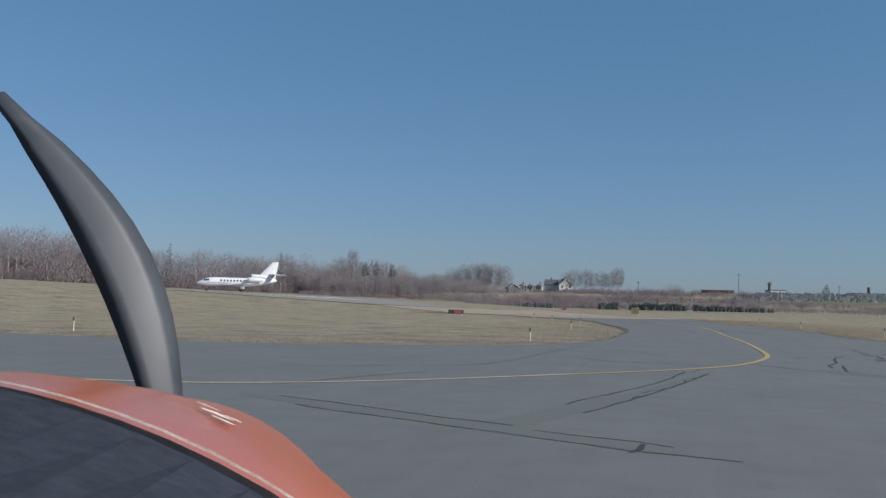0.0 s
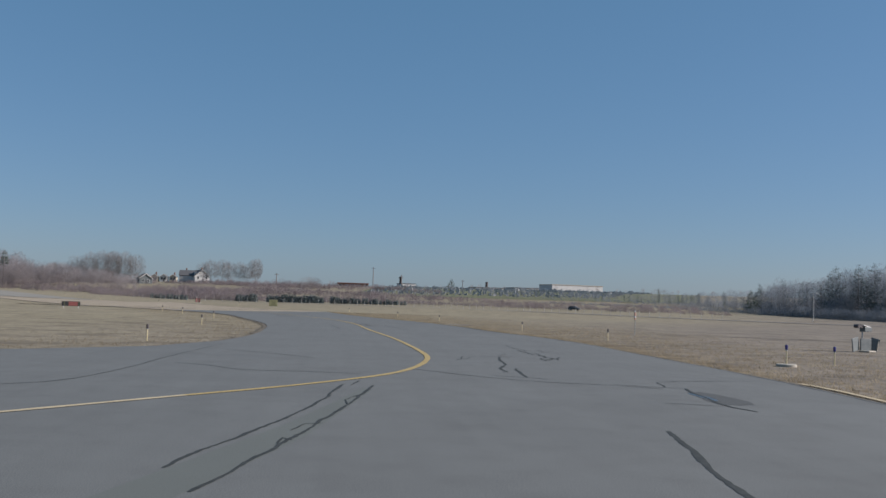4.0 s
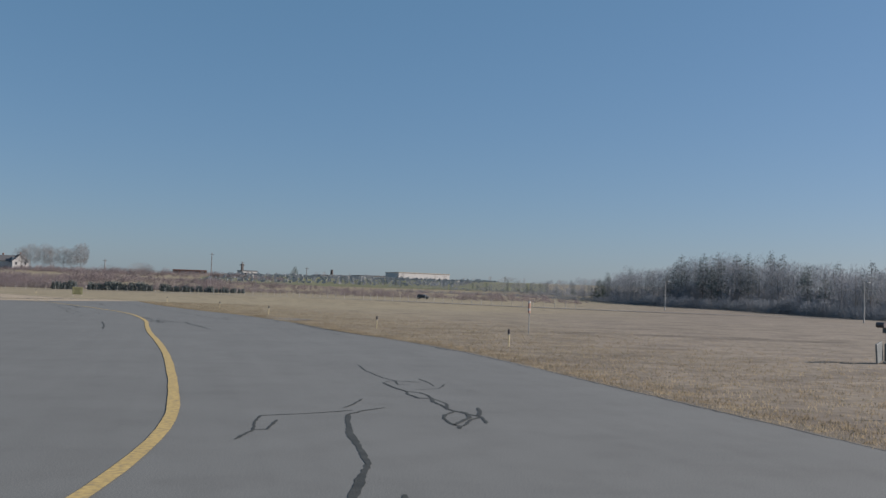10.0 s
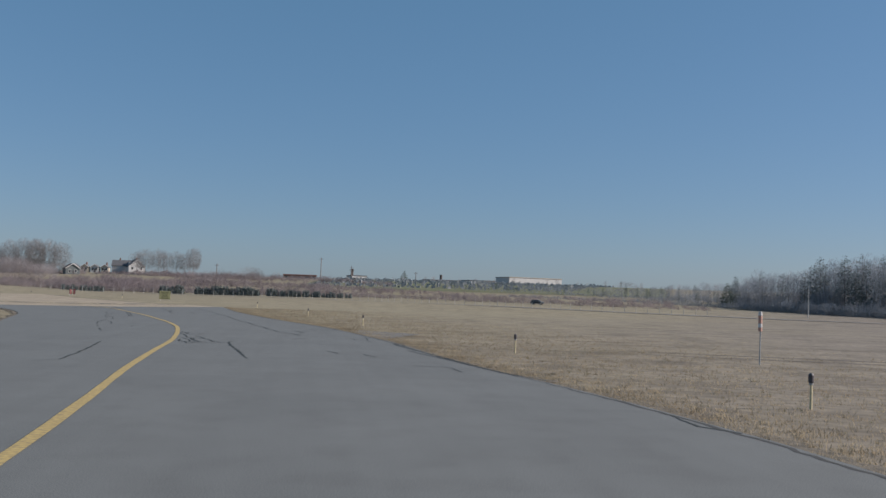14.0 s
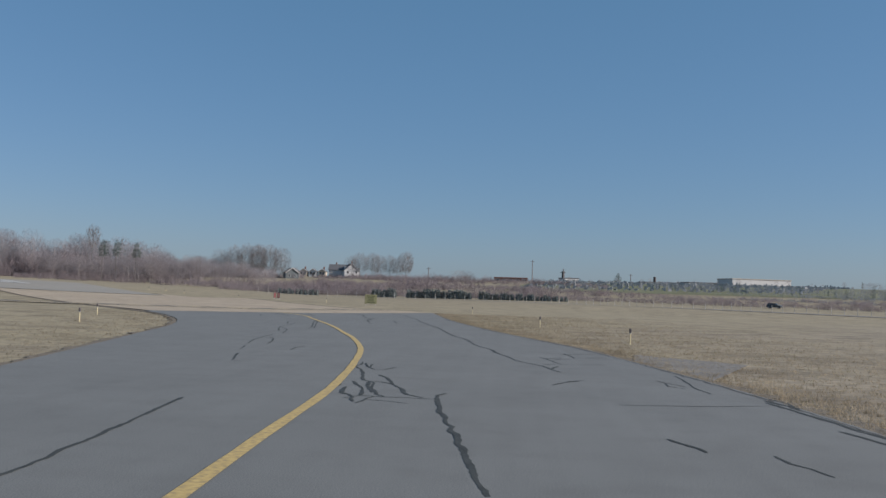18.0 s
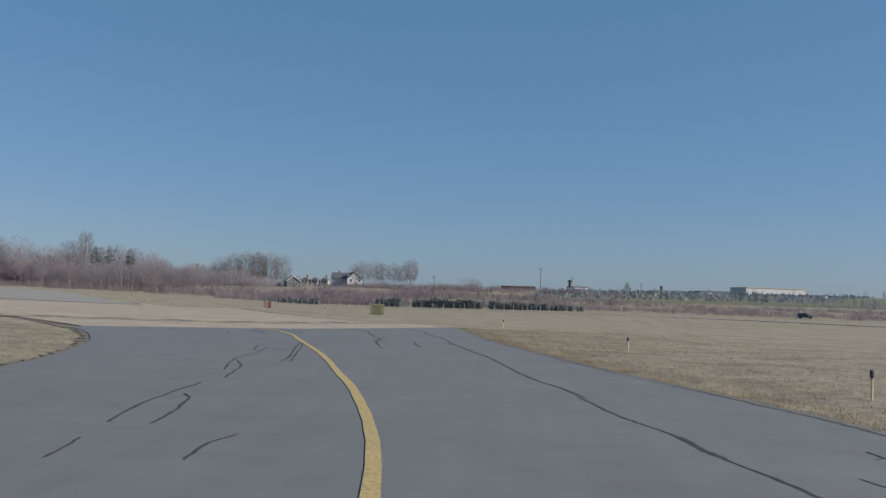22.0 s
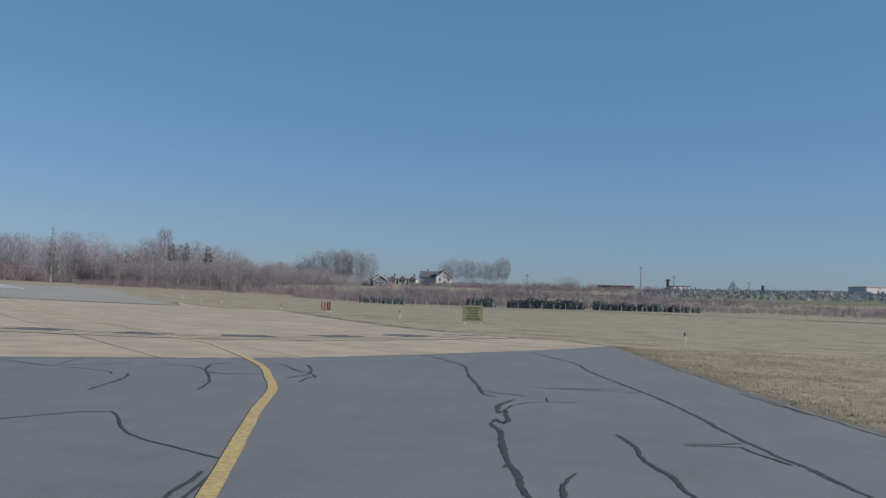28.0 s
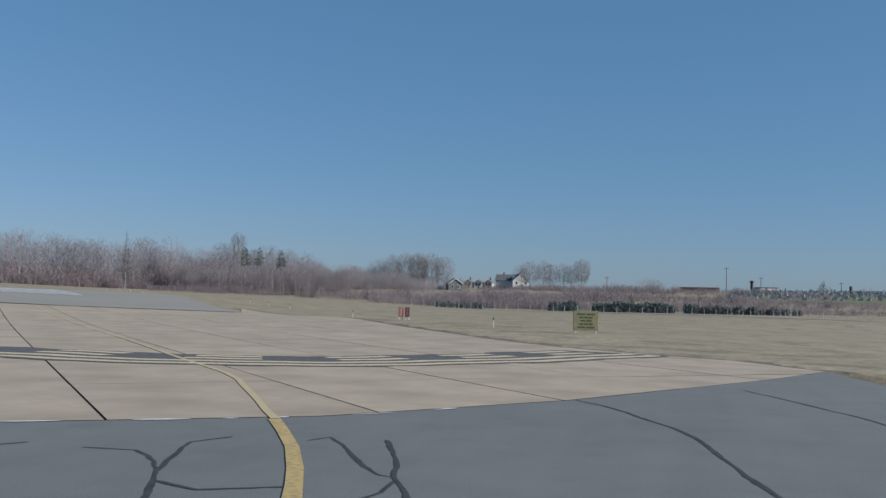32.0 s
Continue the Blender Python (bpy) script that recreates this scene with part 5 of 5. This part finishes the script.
def gabled_house(name, at, rz, w, d, wall, rise, wallmat, roofmat, label, xs=(), zs=(), chimney=True, dormer=False):
    """A house with its gable end towards -y of its own frame."""
    e = thing(name, (at[0], at[1], height(*at) - 0.4), rz, label, "house")
    bm = bmesh.new()
    a = [bm.verts.new(v) for v in ((-w / 2, -d / 2, 0), (w / 2, -d / 2, 0), (w / 2, -d / 2, wall), (0, -d / 2, wall + rise), (-w / 2, -d / 2, wall))]
    b = [bm.verts.new((v.co.x, d / 2, v.co.z)) for v in a]
    bm.faces.new(a)
    bm.faces.new(b[::-1])
    for i in range(5):
        bm.faces.new((a[i], b[i], b[(i + 1) % 5], a[(i + 1) % 5]))
    bmesh.ops.recalc_face_normals(bm, faces=bm.faces[:])
    part("wall", bm, M[wallmat], e)
    ang = math.degrees(math.atan2(rise, w / 2))
    ln = math.hypot(w / 2, rise) + 0.5
    for s in (-1, 1):
        part("roof", box((ln, d + 0.9, 0.22), (s * (w / 4 + 0.12), 0, wall + rise / 2 + 0.02), ry=s * ang), M[roofmat], e)
        part("rake_board", box((ln, 0.12, 0.34), (s * (w / 4 + 0.12), -d / 2 - 0.47, wall + rise / 2 - 0.02), ry=s * ang), M["white_band"], e)
    if chimney:
        part("chimney", box((0.8, 0.8, 2.2), (w * 0.12, d * 0.15, wall + rise + 0.4), bevel=0.05), M["wall_brick"], e)
    if dormer:
        part("dormer", box((2.2, 3.0, 1.9), (-w * 0.3, -d * 0.1, wall + rise * 0.45), bevel=0.05), M[wallmat], e)
    windows(e, zs, xs, -d / 2 - 0.04, 1.0, 1.5)
    part("door", box((1.1, 0.1, 2.1), (w * 0.05, -d / 2 - 0.05, 1.4)), M["roof"], e)
    return e

gabled_house("white_house", (-181, 617), 28, 9.2, 12, 4.2, 4.2, "wall_white", "roof", "white clapboard house with a steep grey gable", (-2.6, 2.6), (3.2,), True, True)
gabled_house("white_house", (-190, 622), 100, 9, 11, 4.6, 3.2, "wall_white", "roof", "white house end with grey roof behind bare trees", (-2, 2), (3.2,), True)
for i in range(4):
    gabled_house("row_house", (-196.5 - 5.4 * i, 611 - 1.6 * i), 12, 4.4, 8, 3.4, 1.5, "wall_white" if i % 2 else "wall_tan", "roof", "small pale house in a row on the hill", (-1.0, 1.0), (2.3,), i % 2 == 0)
gabled_house("hidden_house", (-193, 548), 30, 7, 9, 3.4, 2.4, "grey_box", "roof", "grey roof showing through bare trees", (-1.5, 1.5), (1.9,), False)
gabled_house("hidden_house", (-241, 404), 25, 4.6, 6, 6.2, 1.6, "wall_white", "roof", "pale house glimpsed through bare woods", (-0.9, 0.9), (2.0, 3.9), False)

def shed(name, at, rz, w, d, h, wallmat, roofmat, label, bays=0, lift=-0.5):
    """A long flat building with a parapet and bays of windows."""
    e = thing(name, (at[0], at[1], height(*at) + lift), rz, label, "building")
    part("wall", box((w, d, h), (0, 0, h / 2)), M[wallmat], e)
    part("roof", box((w + 0.6, d + 0.6, 0.45), (0, 0, h + 0.2), bevel=0.08), M[roofmat], e)
    for k in range(bays):
        x = -w / 2 + w * (k + 0.5) / bays
        f = part("window", box((w / bays * 0.62, 0.12, h * 0.34), (x, -d / 2 - 0.05, h * 0.58)), M["white_band"], e)
        part("pane", box((w / bays * 0.56, 0.08, h * 0.29), (x, -d / 2 - 0.10, h * 0.58)), M["pane"], f)
    return e

shed("warehouse", (66, 717), 24, 42, 20, 5.6, "wall_white", "wall_tan", "long tan flat-roofed warehouse on the skyline", 0, 0.3)
shed("warehouse", (35, 737), 22, 30, 18, 4.2, "wall_white", "roof", "low white building with a grey roof on the skyline", 6, -1.0)
shed("warehouse", (5, 760), 22, 26, 16, 3.6, "wall_white", "roof", "low white building with a grey roof on the skyline", 5, -0.6)
shed("boiler_house", (-57, 734), 24, 11.5, 10, 4.6, "wall_white", "roof", "small pale block building beside the stack", 2, -0.6)
shed("brick_mill", (-92, 690), 8, 22, 12, 3.4, "wall_brick", "roof_red", "low red-brown building half behind brush", 5, -0.8)

def stack(at, top, r, platform, label):
    z = height(*at) - 1
    e = thing("smokestack", (at[0], at[1], z), 0, label, "smokestack")
    h = top - z
    part("shaft", tube([(0, 0, 0), (0, 0, h * 0.6), (0, 0, h)], [r * 1.25, r * 1.08, r], 14), M["chimney"], e)
    if platform:
        part("platform", tube([(0, 0, h - 1.6), (0, 0, h - 1.1)], r * 2.1, 14), M["chimney"], e)
        part("rim", tube([(0, 0, h - 0.5), (0, 0, h)], r * 1.25, 14), M["chimney"], e)
stack((-88, 1058), 29.2, 1.35, True, "tall dark smokestack with a ringed top")
stack((11, 1650), 40, 2.1, False, "plain dark brick smokestack on the skyline")

# ---- cemetery on the hillside ----
bm = sheet([(-62, 455), (95, 430), (125, 560), (95, 660), (-62, 660)], 0.06, 15)
tagged(obj_from("cemetery_lawn", bm, material("cemetery_grass", [(0.07, 0.085, 0.035), (0.13, 0.135, 0.06), (0.17, 0.16, 0.08)], 0.4, 8, 0.95, big=0.6, big_scale=0.05, per_object=-1)),
       "dull green cemetery lawn on the slope", "lawn", kind="structure")
def headstone(w, d, h):
    bm = bmesh.new()
    add_box(bm, (w * 1.35, d * 1.7, 0.22), (0, 0, 0.11))
    prof = [(-w / 2, 0.22), (w / 2, 0.22), (w / 2, h * 0.86), (w * 0.3, h * 0.97), (0, h), (-w * 0.3, h * 0.97), (-w / 2, h * 0.86)]
    a = [bm.verts.new((x, -d / 2, z)) for x, z in prof]
    b = [bm.verts.new((x, d / 2, z)) for x, z in prof]
    bm.faces.new(a)
    bm.faces.new(b[::-1])
    for i in range(len(prof)):
        bm.faces.new((a[i], b[i], b[(i + 1) % len(prof)], a[(i + 1) % len(prof)]))
    return arrays(bm)
STONES = [headstone(1.2, 0.4, 1.2), headstone(0.9, 0.35, 1.6), headstone(1.7, 0.5, 1.1), headstone(0.7, 0.7, 2.3)]
rn = random.Random(23)
pl = []
for row in range(34):
    for k in range(58):
        if rn.random() < 0.28:
            continue
        y = 474 + row * 5.2 + rn.uniform(-1, 1)
        x = -58 + k * 2.8 + rn.uniform(-1, 1) + 0.1 * row
        if x > 60 + row * 1.8:
            continue
        pl.append((rn.choice((0, 0, 1, 2, 2, 3)), x, y, height(x, y) - 0.05, rn.gauss(0, 0.15), rn.uniform(0.5, 0.95), 1.0))
tagged(spread_mesh("headstones", M["stone_grey"], STONES, pl), "rows of grey and pale headstones on the slope", "headstones", kind="stuff")

# ---- black car on the perimeter road ----
def car(at, rz, label):
    e = thing("parked_car", at, rz, label, "car")
    e.matrix_basis = e.matrix_basis @ Matrix.Diagonal((0.84, 0.84, 0.84, 1))
    bm = bmesh.new()
    prof = [(-2.3, 0.35), (2.3, 0.35), (2.35, 0.75), (2.2, 1.0), (1.1, 1.12), (0.5, 1.68), (-1.7, 1.72), (-2.25, 1.15), (-2.35, 0.8)]
    a = [bm.verts.new((x, -0.9 if z < 1.15 else -0.74, z)) for x, z in prof]
    b = [bm.verts.new((v.co.x, -v.co.y, v.co.z)) for v in a]
    bm.faces.new(a)
    bm.faces.new(b[::-1])
    for i in range(len(prof)):
        bm.faces.new((a[i], b[i], b[(i + 1) % 9], a[(i + 1) % 9]))
    bmesh.ops.recalc_face_normals(bm, faces=bm.faces[:])
    part("body", bm, M["car_dark"], e)
    for s in (-1, 1):
        for x0, x1 in ((-1.5, -0.6), (-0.5, 0.5)):
            part("side_window", box((x1 - x0, 0.03, 0.36), ((x0 + x1) / 2, s * 0.83, 1.4), rx=s * 12), M["pane"], e)
        for x in (-1.45, 1.5):
            w = part("wheel", tube([(x, s * 0.72, 0.34), (x, s * 0.94, 0.34)], 0.34, 14), M["rubber"], e)
            part("rim", tube([(x, s * 0.93, 0.34), (x, s * 0.955, 0.34)], 0.2, 12), M["galv"], w)
    part("windscreen", box((0.05, 1.3, 0.6), (0.84, 0, 1.4), ry=-44), M["pane"], e)
car((31, 336), -24, "black car parked beyond the perimeter fence")
# ---- business jet on the runway ----
def loft(rings, sides=20, caps=True):
    """A skin over rings of (x, z of the middle, half width, half height, y of the middle)."""
    bm = bmesh.new()
    prev = None
    for x, zc, ry, rz, yc in rings:
        ring = [bm.verts.new((x, yc + ry * math.cos(2 * math.pi * k / sides), zc + rz * math.sin(2 * math.pi * k / sides))) for k in range(sides)]
        if prev:
            for k in range(sides):
                bm.faces.new((prev[k], prev[(k + 1) % sides], ring[(k + 1) % sides], ring[k]))
        elif caps:
            bm.faces.new(ring[::-1])
        prev = ring
    if caps:
        bm.faces.new(prev)
    bmesh.ops.recalc_face_normals(bm, faces=bm.faces[:])
    return bm

def plate(root, tip, thick):
    """A wing or fin between a root chord and a tip chord, each (leading edge, trailing edge)."""
    bm = bmesh.new()
    r0, r1, t0, t1 = (Vector(v) for v in (*root, *tip))
    n = (r1 - r0).cross(t0 - r0).normalized()
    def section(a, b, th):
        return [bm.verts.new(v) for v in (a, a.lerp(b, 0.25) + n * th, a.lerp(b, 0.7) + n * th * 0.7, b, a.lerp(b, 0.7) - n * th * 0.7, a.lerp(b, 0.25) - n * th)]
    s, t = section(r0, r1, thick), section(t0, t1, thick * 0.55)
    for k in range(6):
        bm.faces.new((s[k], s[(k + 1) % 6], t[(k + 1) % 6], t[k]))
    bm.faces.new(s[::-1])
    bm.faces.new(t)
    bmesh.ops.recalc_face_normals(bm, faces=bm.faces[:])
    return bm

def jet(at, heading):
    """x runs aft from the nose."""
    e = thing("business_jet", at, heading, "white three-engined business jet rolling on the runway", "aircraft")
    fus = [(0, 1.75, 0.05, 0.05, 0), (0.35, 1.78, 0.28, 0.26, 0), (1.0, 1.88, 0.55, 0.5, 0), (1.9, 2.02, 0.80, 0.78, 0), (2.8, 2.12, 0.93, 0.96, 0), (4, 2.15, 0.95, 0.98, 0),
           (10.5, 2.15, 0.95, 0.98, 0), (12.5, 2.25, 0.88, 0.90, 0), (14.5, 2.42, 0.66, 0.70, 0), (16.5, 2.6, 0.40, 0.45, 0), (17.6, 2.72, 0.18, 0.22, 0)]
    part("fuselage", loft(fus, 24), M["jet_white"], e, smooth=True)
    part("intake", loft([(11.9, 3.55, 0.46, 0.42, 0), (12.1, 3.55, 0.52, 0.48, 0), (13.5, 3.55, 0.5, 0.46, 0), (15.0, 3.4, 0.36, 0.36, 0), (17.2, 3.0, 0.3, 0.28, 0)], 16), M["jet_white"], e, smooth=True)
    part("intake_mouth", tube([(11.86, 0, 3.55), (11.93, 0, 3.55)], 0.4, 16), M["cap"], e)
    part("fin", plate(((13.6, 0, 3.6), (17.3, 0, 3.0)), ((16.7, 0, 6.9), (18.0, 0, 6.9)), 0.16), M["jet_white"], e)
    part("fin_base", plate(((15.4, 0.02, 2.7), (17.5, 0.02, 2.7)), ((15.9, 0.02, 4.0), (17.3, 0.02, 4.0)), 0.2), M["jet_grey"], e, "grey painted tail section")
    for s in (-1, 1):
        part("wing", plate(((6.6, s * 0.7, 1.45), (10.6, s * 0.7, 1.4)), ((10.3, s * 9.3, 1.75), (11.7, s * 9.3, 1.75)), 0.17), M["jet_white"], e)
        part("stabiliser", plate(((15.9, s * 0.1, 4.15), (17.5, s * 0.1, 4.15)), ((18.3, s * 3.9, 3.95), (19.4, s * 3.9, 3.95)), 0.10), M["jet_white"], e)
        pod = part("engine", loft([(11.1, 2.75, 0.42, 0.42, s * 1.55), (11.3, 2.75, 0.52, 0.52, s * 1.55), (12.6, 2.75, 0.56, 0.56, s * 1.55), (14.2, 2.72, 0.42, 0.42, s * 1.55), (14.6, 2.72, 0.32, 0.32, s * 1.55)], 18), M["jet_white"], e, smooth=True)
        part("fan", tube([(11.05, s * 1.55, 2.75), (11.12, s * 1.55, 2.75)], 0.38, 16), M["cap"], pod)
        part("pylon", box((1.6, 0.7, 0.16), (12.8, s * 1.0, 2.75)), M["jet_white"], e)
        for i in range(7):
            part("window", box((0.34, 0.05, 0.42), (5.3 + 0.72 * i, s * 0.945, 2.42), bevel=0.02), M["jet_glass"], e)
        for i, (x, y, rz) in enumerate(((1.75, 0.66, -34), (2.15, 0.80, -18), (2.55, 0.88, -9))):
            part("cockpit_window", box((0.36, 0.04, 0.36), (x, s * y, 2.45 + 0.04 * i), rz=s * -rz, rx=s * 22), M["jet_glass"], e)
        g = part("main_gear", tube([(9.9, s * 2.0, 1.45), (9.9, s * 2.05, 0.4)], [0.13, 0.09], 8), M["jet_grey"], e)
        for o in (-0.2, 0.2):
            part("tyre", tube([(9.9, s * 2.05 + o - 0.1, 0.38), (9.9, s * 2.05 + o + 0.1, 0.38)], 0.38, 14), M["rubber"], g)
        part("gear_door", box((0.9, 0.04, 0.7), (9.9, s * 2.3, 1.0)), M["jet_white"], e)
        part("cheat_line", box((9.5, 0.02, 0.07), (7.0, s * 0.955, 1.95)), M["jet_grey"], e)
    part("door", box((0.8, 0.03, 1.35), (3.9, 0.945, 2.2), bevel=0.01), M["jet_white"], e)
    g = part("nose_gear", tube([(2.4, 0, 1.3), (2.25, 0, 0.3)], [0.09, 0.06], 8), M["jet_grey"], e)
    for o in (-0.14, 0.14):
        part("tyre", tube([(2.25, o - 0.07, 0.28), (2.25, o + 0.07, 0.28)], 0.28, 12), M["rubber"], g)
    e.matrix_basis = e.matrix_basis @ Matrix.Diagonal((0.99, 0.99, 0.99, 1))
    return e

jet_dir = math.degrees(math.atan2(-U.y, -U.x)) + 180
nose = Vector((-129, 177, 0)) - U * 7.2
jet((nose.x, nose.y, height(nose.x, nose.y) + 0.08), jet_dir - 5)

# ---- nose of the light aircraft, as it stands at the start ----
def own_nose():
    """x to the wing side, y ahead along the aircraft, z up from the ground."""
    e = thing("light_aircraft", (-0.09, 0.15, 0), 27.2, "orange-red light aircraft nose with dark glareshield and propeller", "aircraft")
    E0, CX = 1.6, -0.42
    sec = [(0.42, 0.615, 0.46, -0.060), (0.62, 0.60, 0.46, -0.062), (0.80, 0.58, 0.46, -0.068), (1.05, 0.54, 0.46, -0.085), (1.35, 0.485, 0.46, -0.122), (1.65, 0.45, 0.46, -0.165),
           (1.88, 0.41, 0.45, -0.194), (1.98, 0.38, 0.42, -0.225), (2.03, 0.30, 0.34, -0.30)]
    bm = bmesh.new()
    prev = None
    n = 48
    for y, a, b, top in sec:
        zc = E0 + top - b
        ring = [bm.verts.new((CX + a * math.copysign(abs(math.cos(t)) ** 0.92, math.cos(t)), y, zc + b * math.copysign(abs(math.sin(t)) ** 0.92, math.sin(t)))) for t in (2 * math.pi * (k + 0.5) / n for k in range(n))]
        if prev:
            for k in range(n):
                bm.faces.new((prev[k], prev[(k + 1) % n], ring[(k + 1) % n], ring[k]))
        prev = ring
    bm.faces.new(prev)
    bmesh.ops.recalc_face_normals(bm, faces=bm.faces[:])
    cowl = part("cowling", bm, M["cowl"], e, "glossy orange-red engine cowling", smooth=True)
    def on_cowl(y, dx, up=0.0):
        for (y0, a0, b0, t0), (y1, a1, b1, t1) in zip(sec, sec[1:]):
            if y <= y1:
                k = (y - y0) / (y1 - y0)
                a, b, t = a0 + (a1 - a0) * k, b0 + (b1 - b0) * k, t0 + (t1 - t0) * k
                break
        c = min(0.999, abs(dx) / a) ** (1 / 0.92)
        return Vector((CX + dx, y, E0 + t - b + b * math.sqrt(1 - c * c) ** 0.92 + up))
    def strip(name, lo, hi, mat, y_of, w, up, label=""):
        bm = bmesh.new()
        row = []
        for i in range(25):
            dx = lo + (hi - lo) * i / 24
            y = y_of(dx)
            row.append((bm.verts.new(on_cowl(y, dx, up)), bm.verts.new(on_cowl(y + w, dx, up))))
        for (p, q), (r, s) in zip(row, row[1:]):
            bm.faces.new((p, r, s, q))
        bmesh.ops.solidify(bm, geom=bm.faces[:], thickness=0.002)
        part(name, bm, mat, e, label)
    base = lambda dx: 0.745 - 0.33 * max(0.0, dx - 0.1)
    strip("pinstripe", -0.5, 0.375, M["chipped"], lambda dx: base(dx) + 0.014, 0.012, 0.006, "thin cream pinstripe")
    strip("windshield_gap", -0.5, 0.385, M["gap"], lambda dx: base(dx) - 0.07, 0.07, 0.005)
    # glareshield plate before the camera, following the base of the windshield
    bm = bmesh.new()
    top, under = [], []
    for i in range(25):
        dx = -0.5 + 0.88 * i / 24
        p = on_cowl(base(dx) - 0.062, dx, 0.012)
        top.append(bm.verts.new(p))
        under.append(bm.verts.new((p.x, 0.30, E0 - 0.066 - 0.10 * max(0, dx - 0.1))))
    for i in range(24):
        bm.faces.new((under[i], under[i + 1], top[i + 1], top[i]))
    bmesh.ops.solidify(bm, geom=bm.faces[:], thickness=0.02)
    part("glareshield", bm, M["glare"], e, "dark blue-grey padded glareshield")
    rn = random.Random(77)
    for cy, cdx, r in ((1.0, 0.255, 0.014), (1.05, 0.238, 0.010), (0.96, 0.268, 0.010), (1.02, 0.268, 0.008), (1.10, 0.225, 0.006), (0.60, 0.34, 0.008)):
        bm = bmesh.new()
        ring = []
        for k in range(11):
            t = 2 * math.pi * k / 11
            rr = r * rn.uniform(0.5, 1.2)
            ring.append(bm.verts.new(on_cowl(cy + rr * math.sin(t), cdx + 1.3 * rr * math.cos(t), 0.004)))
        bm.faces.new(ring)
        part("chipped_paint", bm, M["chipped"], e, "cream primer showing through chipped paint")
    # spinner, propeller, nose leg
    hub = Vector((CX + 0.03, 2.10, E0 - 0.45))
    part("spinner", loft([(0, 0, 0.16, 0.16, 0), (0.10, 0, 0.15, 0.15, 0), (0.2, 0, 0.10, 0.10, 0), (0.27, 0, 0.02, 0.02, 0)], 20), M["cowl"], e, smooth=True).matrix_local = Matrix.Translation(hub - Vector((0, 0.06, 0))) @ pose(0, 0, 0, 0, 0, 90)
    for s in (0, 1):
        bm = bmesh.new()
        prev = None
        for i in range(13):
            f = i / 12
            z = 0.10 + 0.88 * f
            sweep = 0.085 * math.sin(math.pi * f) - 0.03 * f
            ch = 0.029 + 0.038 * math.sin(math.pi * min(1, f * 1.1)) - 0.08 * max(0, f - 0.85)
            tw = radians(42 - 26 * f)
            cx, sy = math.cos(tw), math.sin(tw)
            ring = [bm.verts.new((sweep + u * ch * cx - v * 0.014 * sy, u * ch * sy + v * 0.014 * cx, z)) for u, v in ((-1, 0), (-0.4, 1), (0.4, 0.8), (1, 0), (0.4, -0.5), (-0.4, -0.5))]
            if prev:
                for k in range(6):
                    bm.faces.new((prev[k], prev[(k + 1) % 6], ring[(k + 1) % 6], ring[k]))
            else:
                bm.faces.new(ring[::-1])
            prev = ring
        bm.faces.new(prev)
        bmesh.ops.recalc_face_normals(bm, faces=bm.faces[:])
        ob = part("propeller_blade", bm, M["blade_grey"], e, "dark grey metal propeller blade", smooth=True)
        ob.matrix_local = Matrix.Translation(hub) @ pose(0, 0, 0, 0, -25.5 + 180 * s, 0)
    part("nose_leg", tube([(CX, 1.55, E0 - 0.95), (CX, 1.65, 0.2)], [0.04, 0.03], 10), M["galv"], e)
    w = part("wheel", loft([(-0.07, 0, 0.12, 0.12, 0), (-0.06, 0, 0.175, 0.175, 0), (0.06, 0, 0.175, 0.175, 0), (0.07, 0, 0.12, 0.12, 0)], 20), M["rubber"], e)
    w.location = (CX, 1.66, 0.175)
own_nose()
# ---- dry grass: tufts along the pavement edges and over the near field ----
def tufts(name, spots, mat, label, seed, tall, blades=7):
    rn = random.Random(seed)
    vs, fs = [], []
    for x, y in spots:
        z = height(x, y) - 0.05 + 0.0
        for _ in range(blades):
            bx, by = x + rn.gauss(0, 0.05), y + rn.gauss(0, 0.05)
            h = tall * rn.uniform(0.45, 1.2)
            a = rn.uniform(0, 6.283)
            w = rn.uniform(0.004, 0.009)
            lx, ly = rn.gauss(0, 0.45) * h, rn.gauss(0, 0.45) * h
            k = len(vs)
            vs += [(bx - w * math.cos(a), by - w * math.sin(a), z), (bx + w * math.cos(a), by + w * math.sin(a), z), (bx + lx, by + ly, z + h)]
            fs.append((k, k + 1, k + 2))
    me = bpy.data.meshes.new(name)
    me.from_pydata(vs, [], fs)
    me.materials.append(mat)
    tagged(new(name, me), label, "grass", kind="stuff")

def edge_spots(line, per_m, out, seed, side):
    rn = random.Random(seed)
    got = []
    p = [Vector((*q, 0)) for q in line]
    for a, b in zip(p, p[1:]):
        d = b - a
        s = Vector((-d.y, d.x, 0)).normalized() * side
        for _ in range(int(d.length * per_m)):
            q = a + d * rn.random() + s * (abs(rn.gauss(0, out)) - 0.06)
            got.append((q.x, q.y))
    return got

near_right = [p for p in right if p[1] > 14]
tufts("verge_grass", edge_spots(near_right, 60, 0.8, 51, -1), M["blade"], "dry straw grass tufts along the pavement edge", 53, 0.075)
tufts("field_grass", edge_spots(near_right, 260, 7.0, 54, -1), M["blade"], "dry straw grass in the field beside the taxiway", 55, 0.058, 5)
tufts("green_grass", edge_spots(near_right, 30, 8.0, 56, -1), M["weed"], "dull green grass among the straw", 57, 0.04, 5)
isl = [p for p in island_edge if p[0] > -45 and p[1] < 112]
tufts("island_grass", edge_spots(isl, 70, 3.5, 58, 1), M["blade"], "dry straw grass on the island", 60, 0.055, 5)
build_slabs()
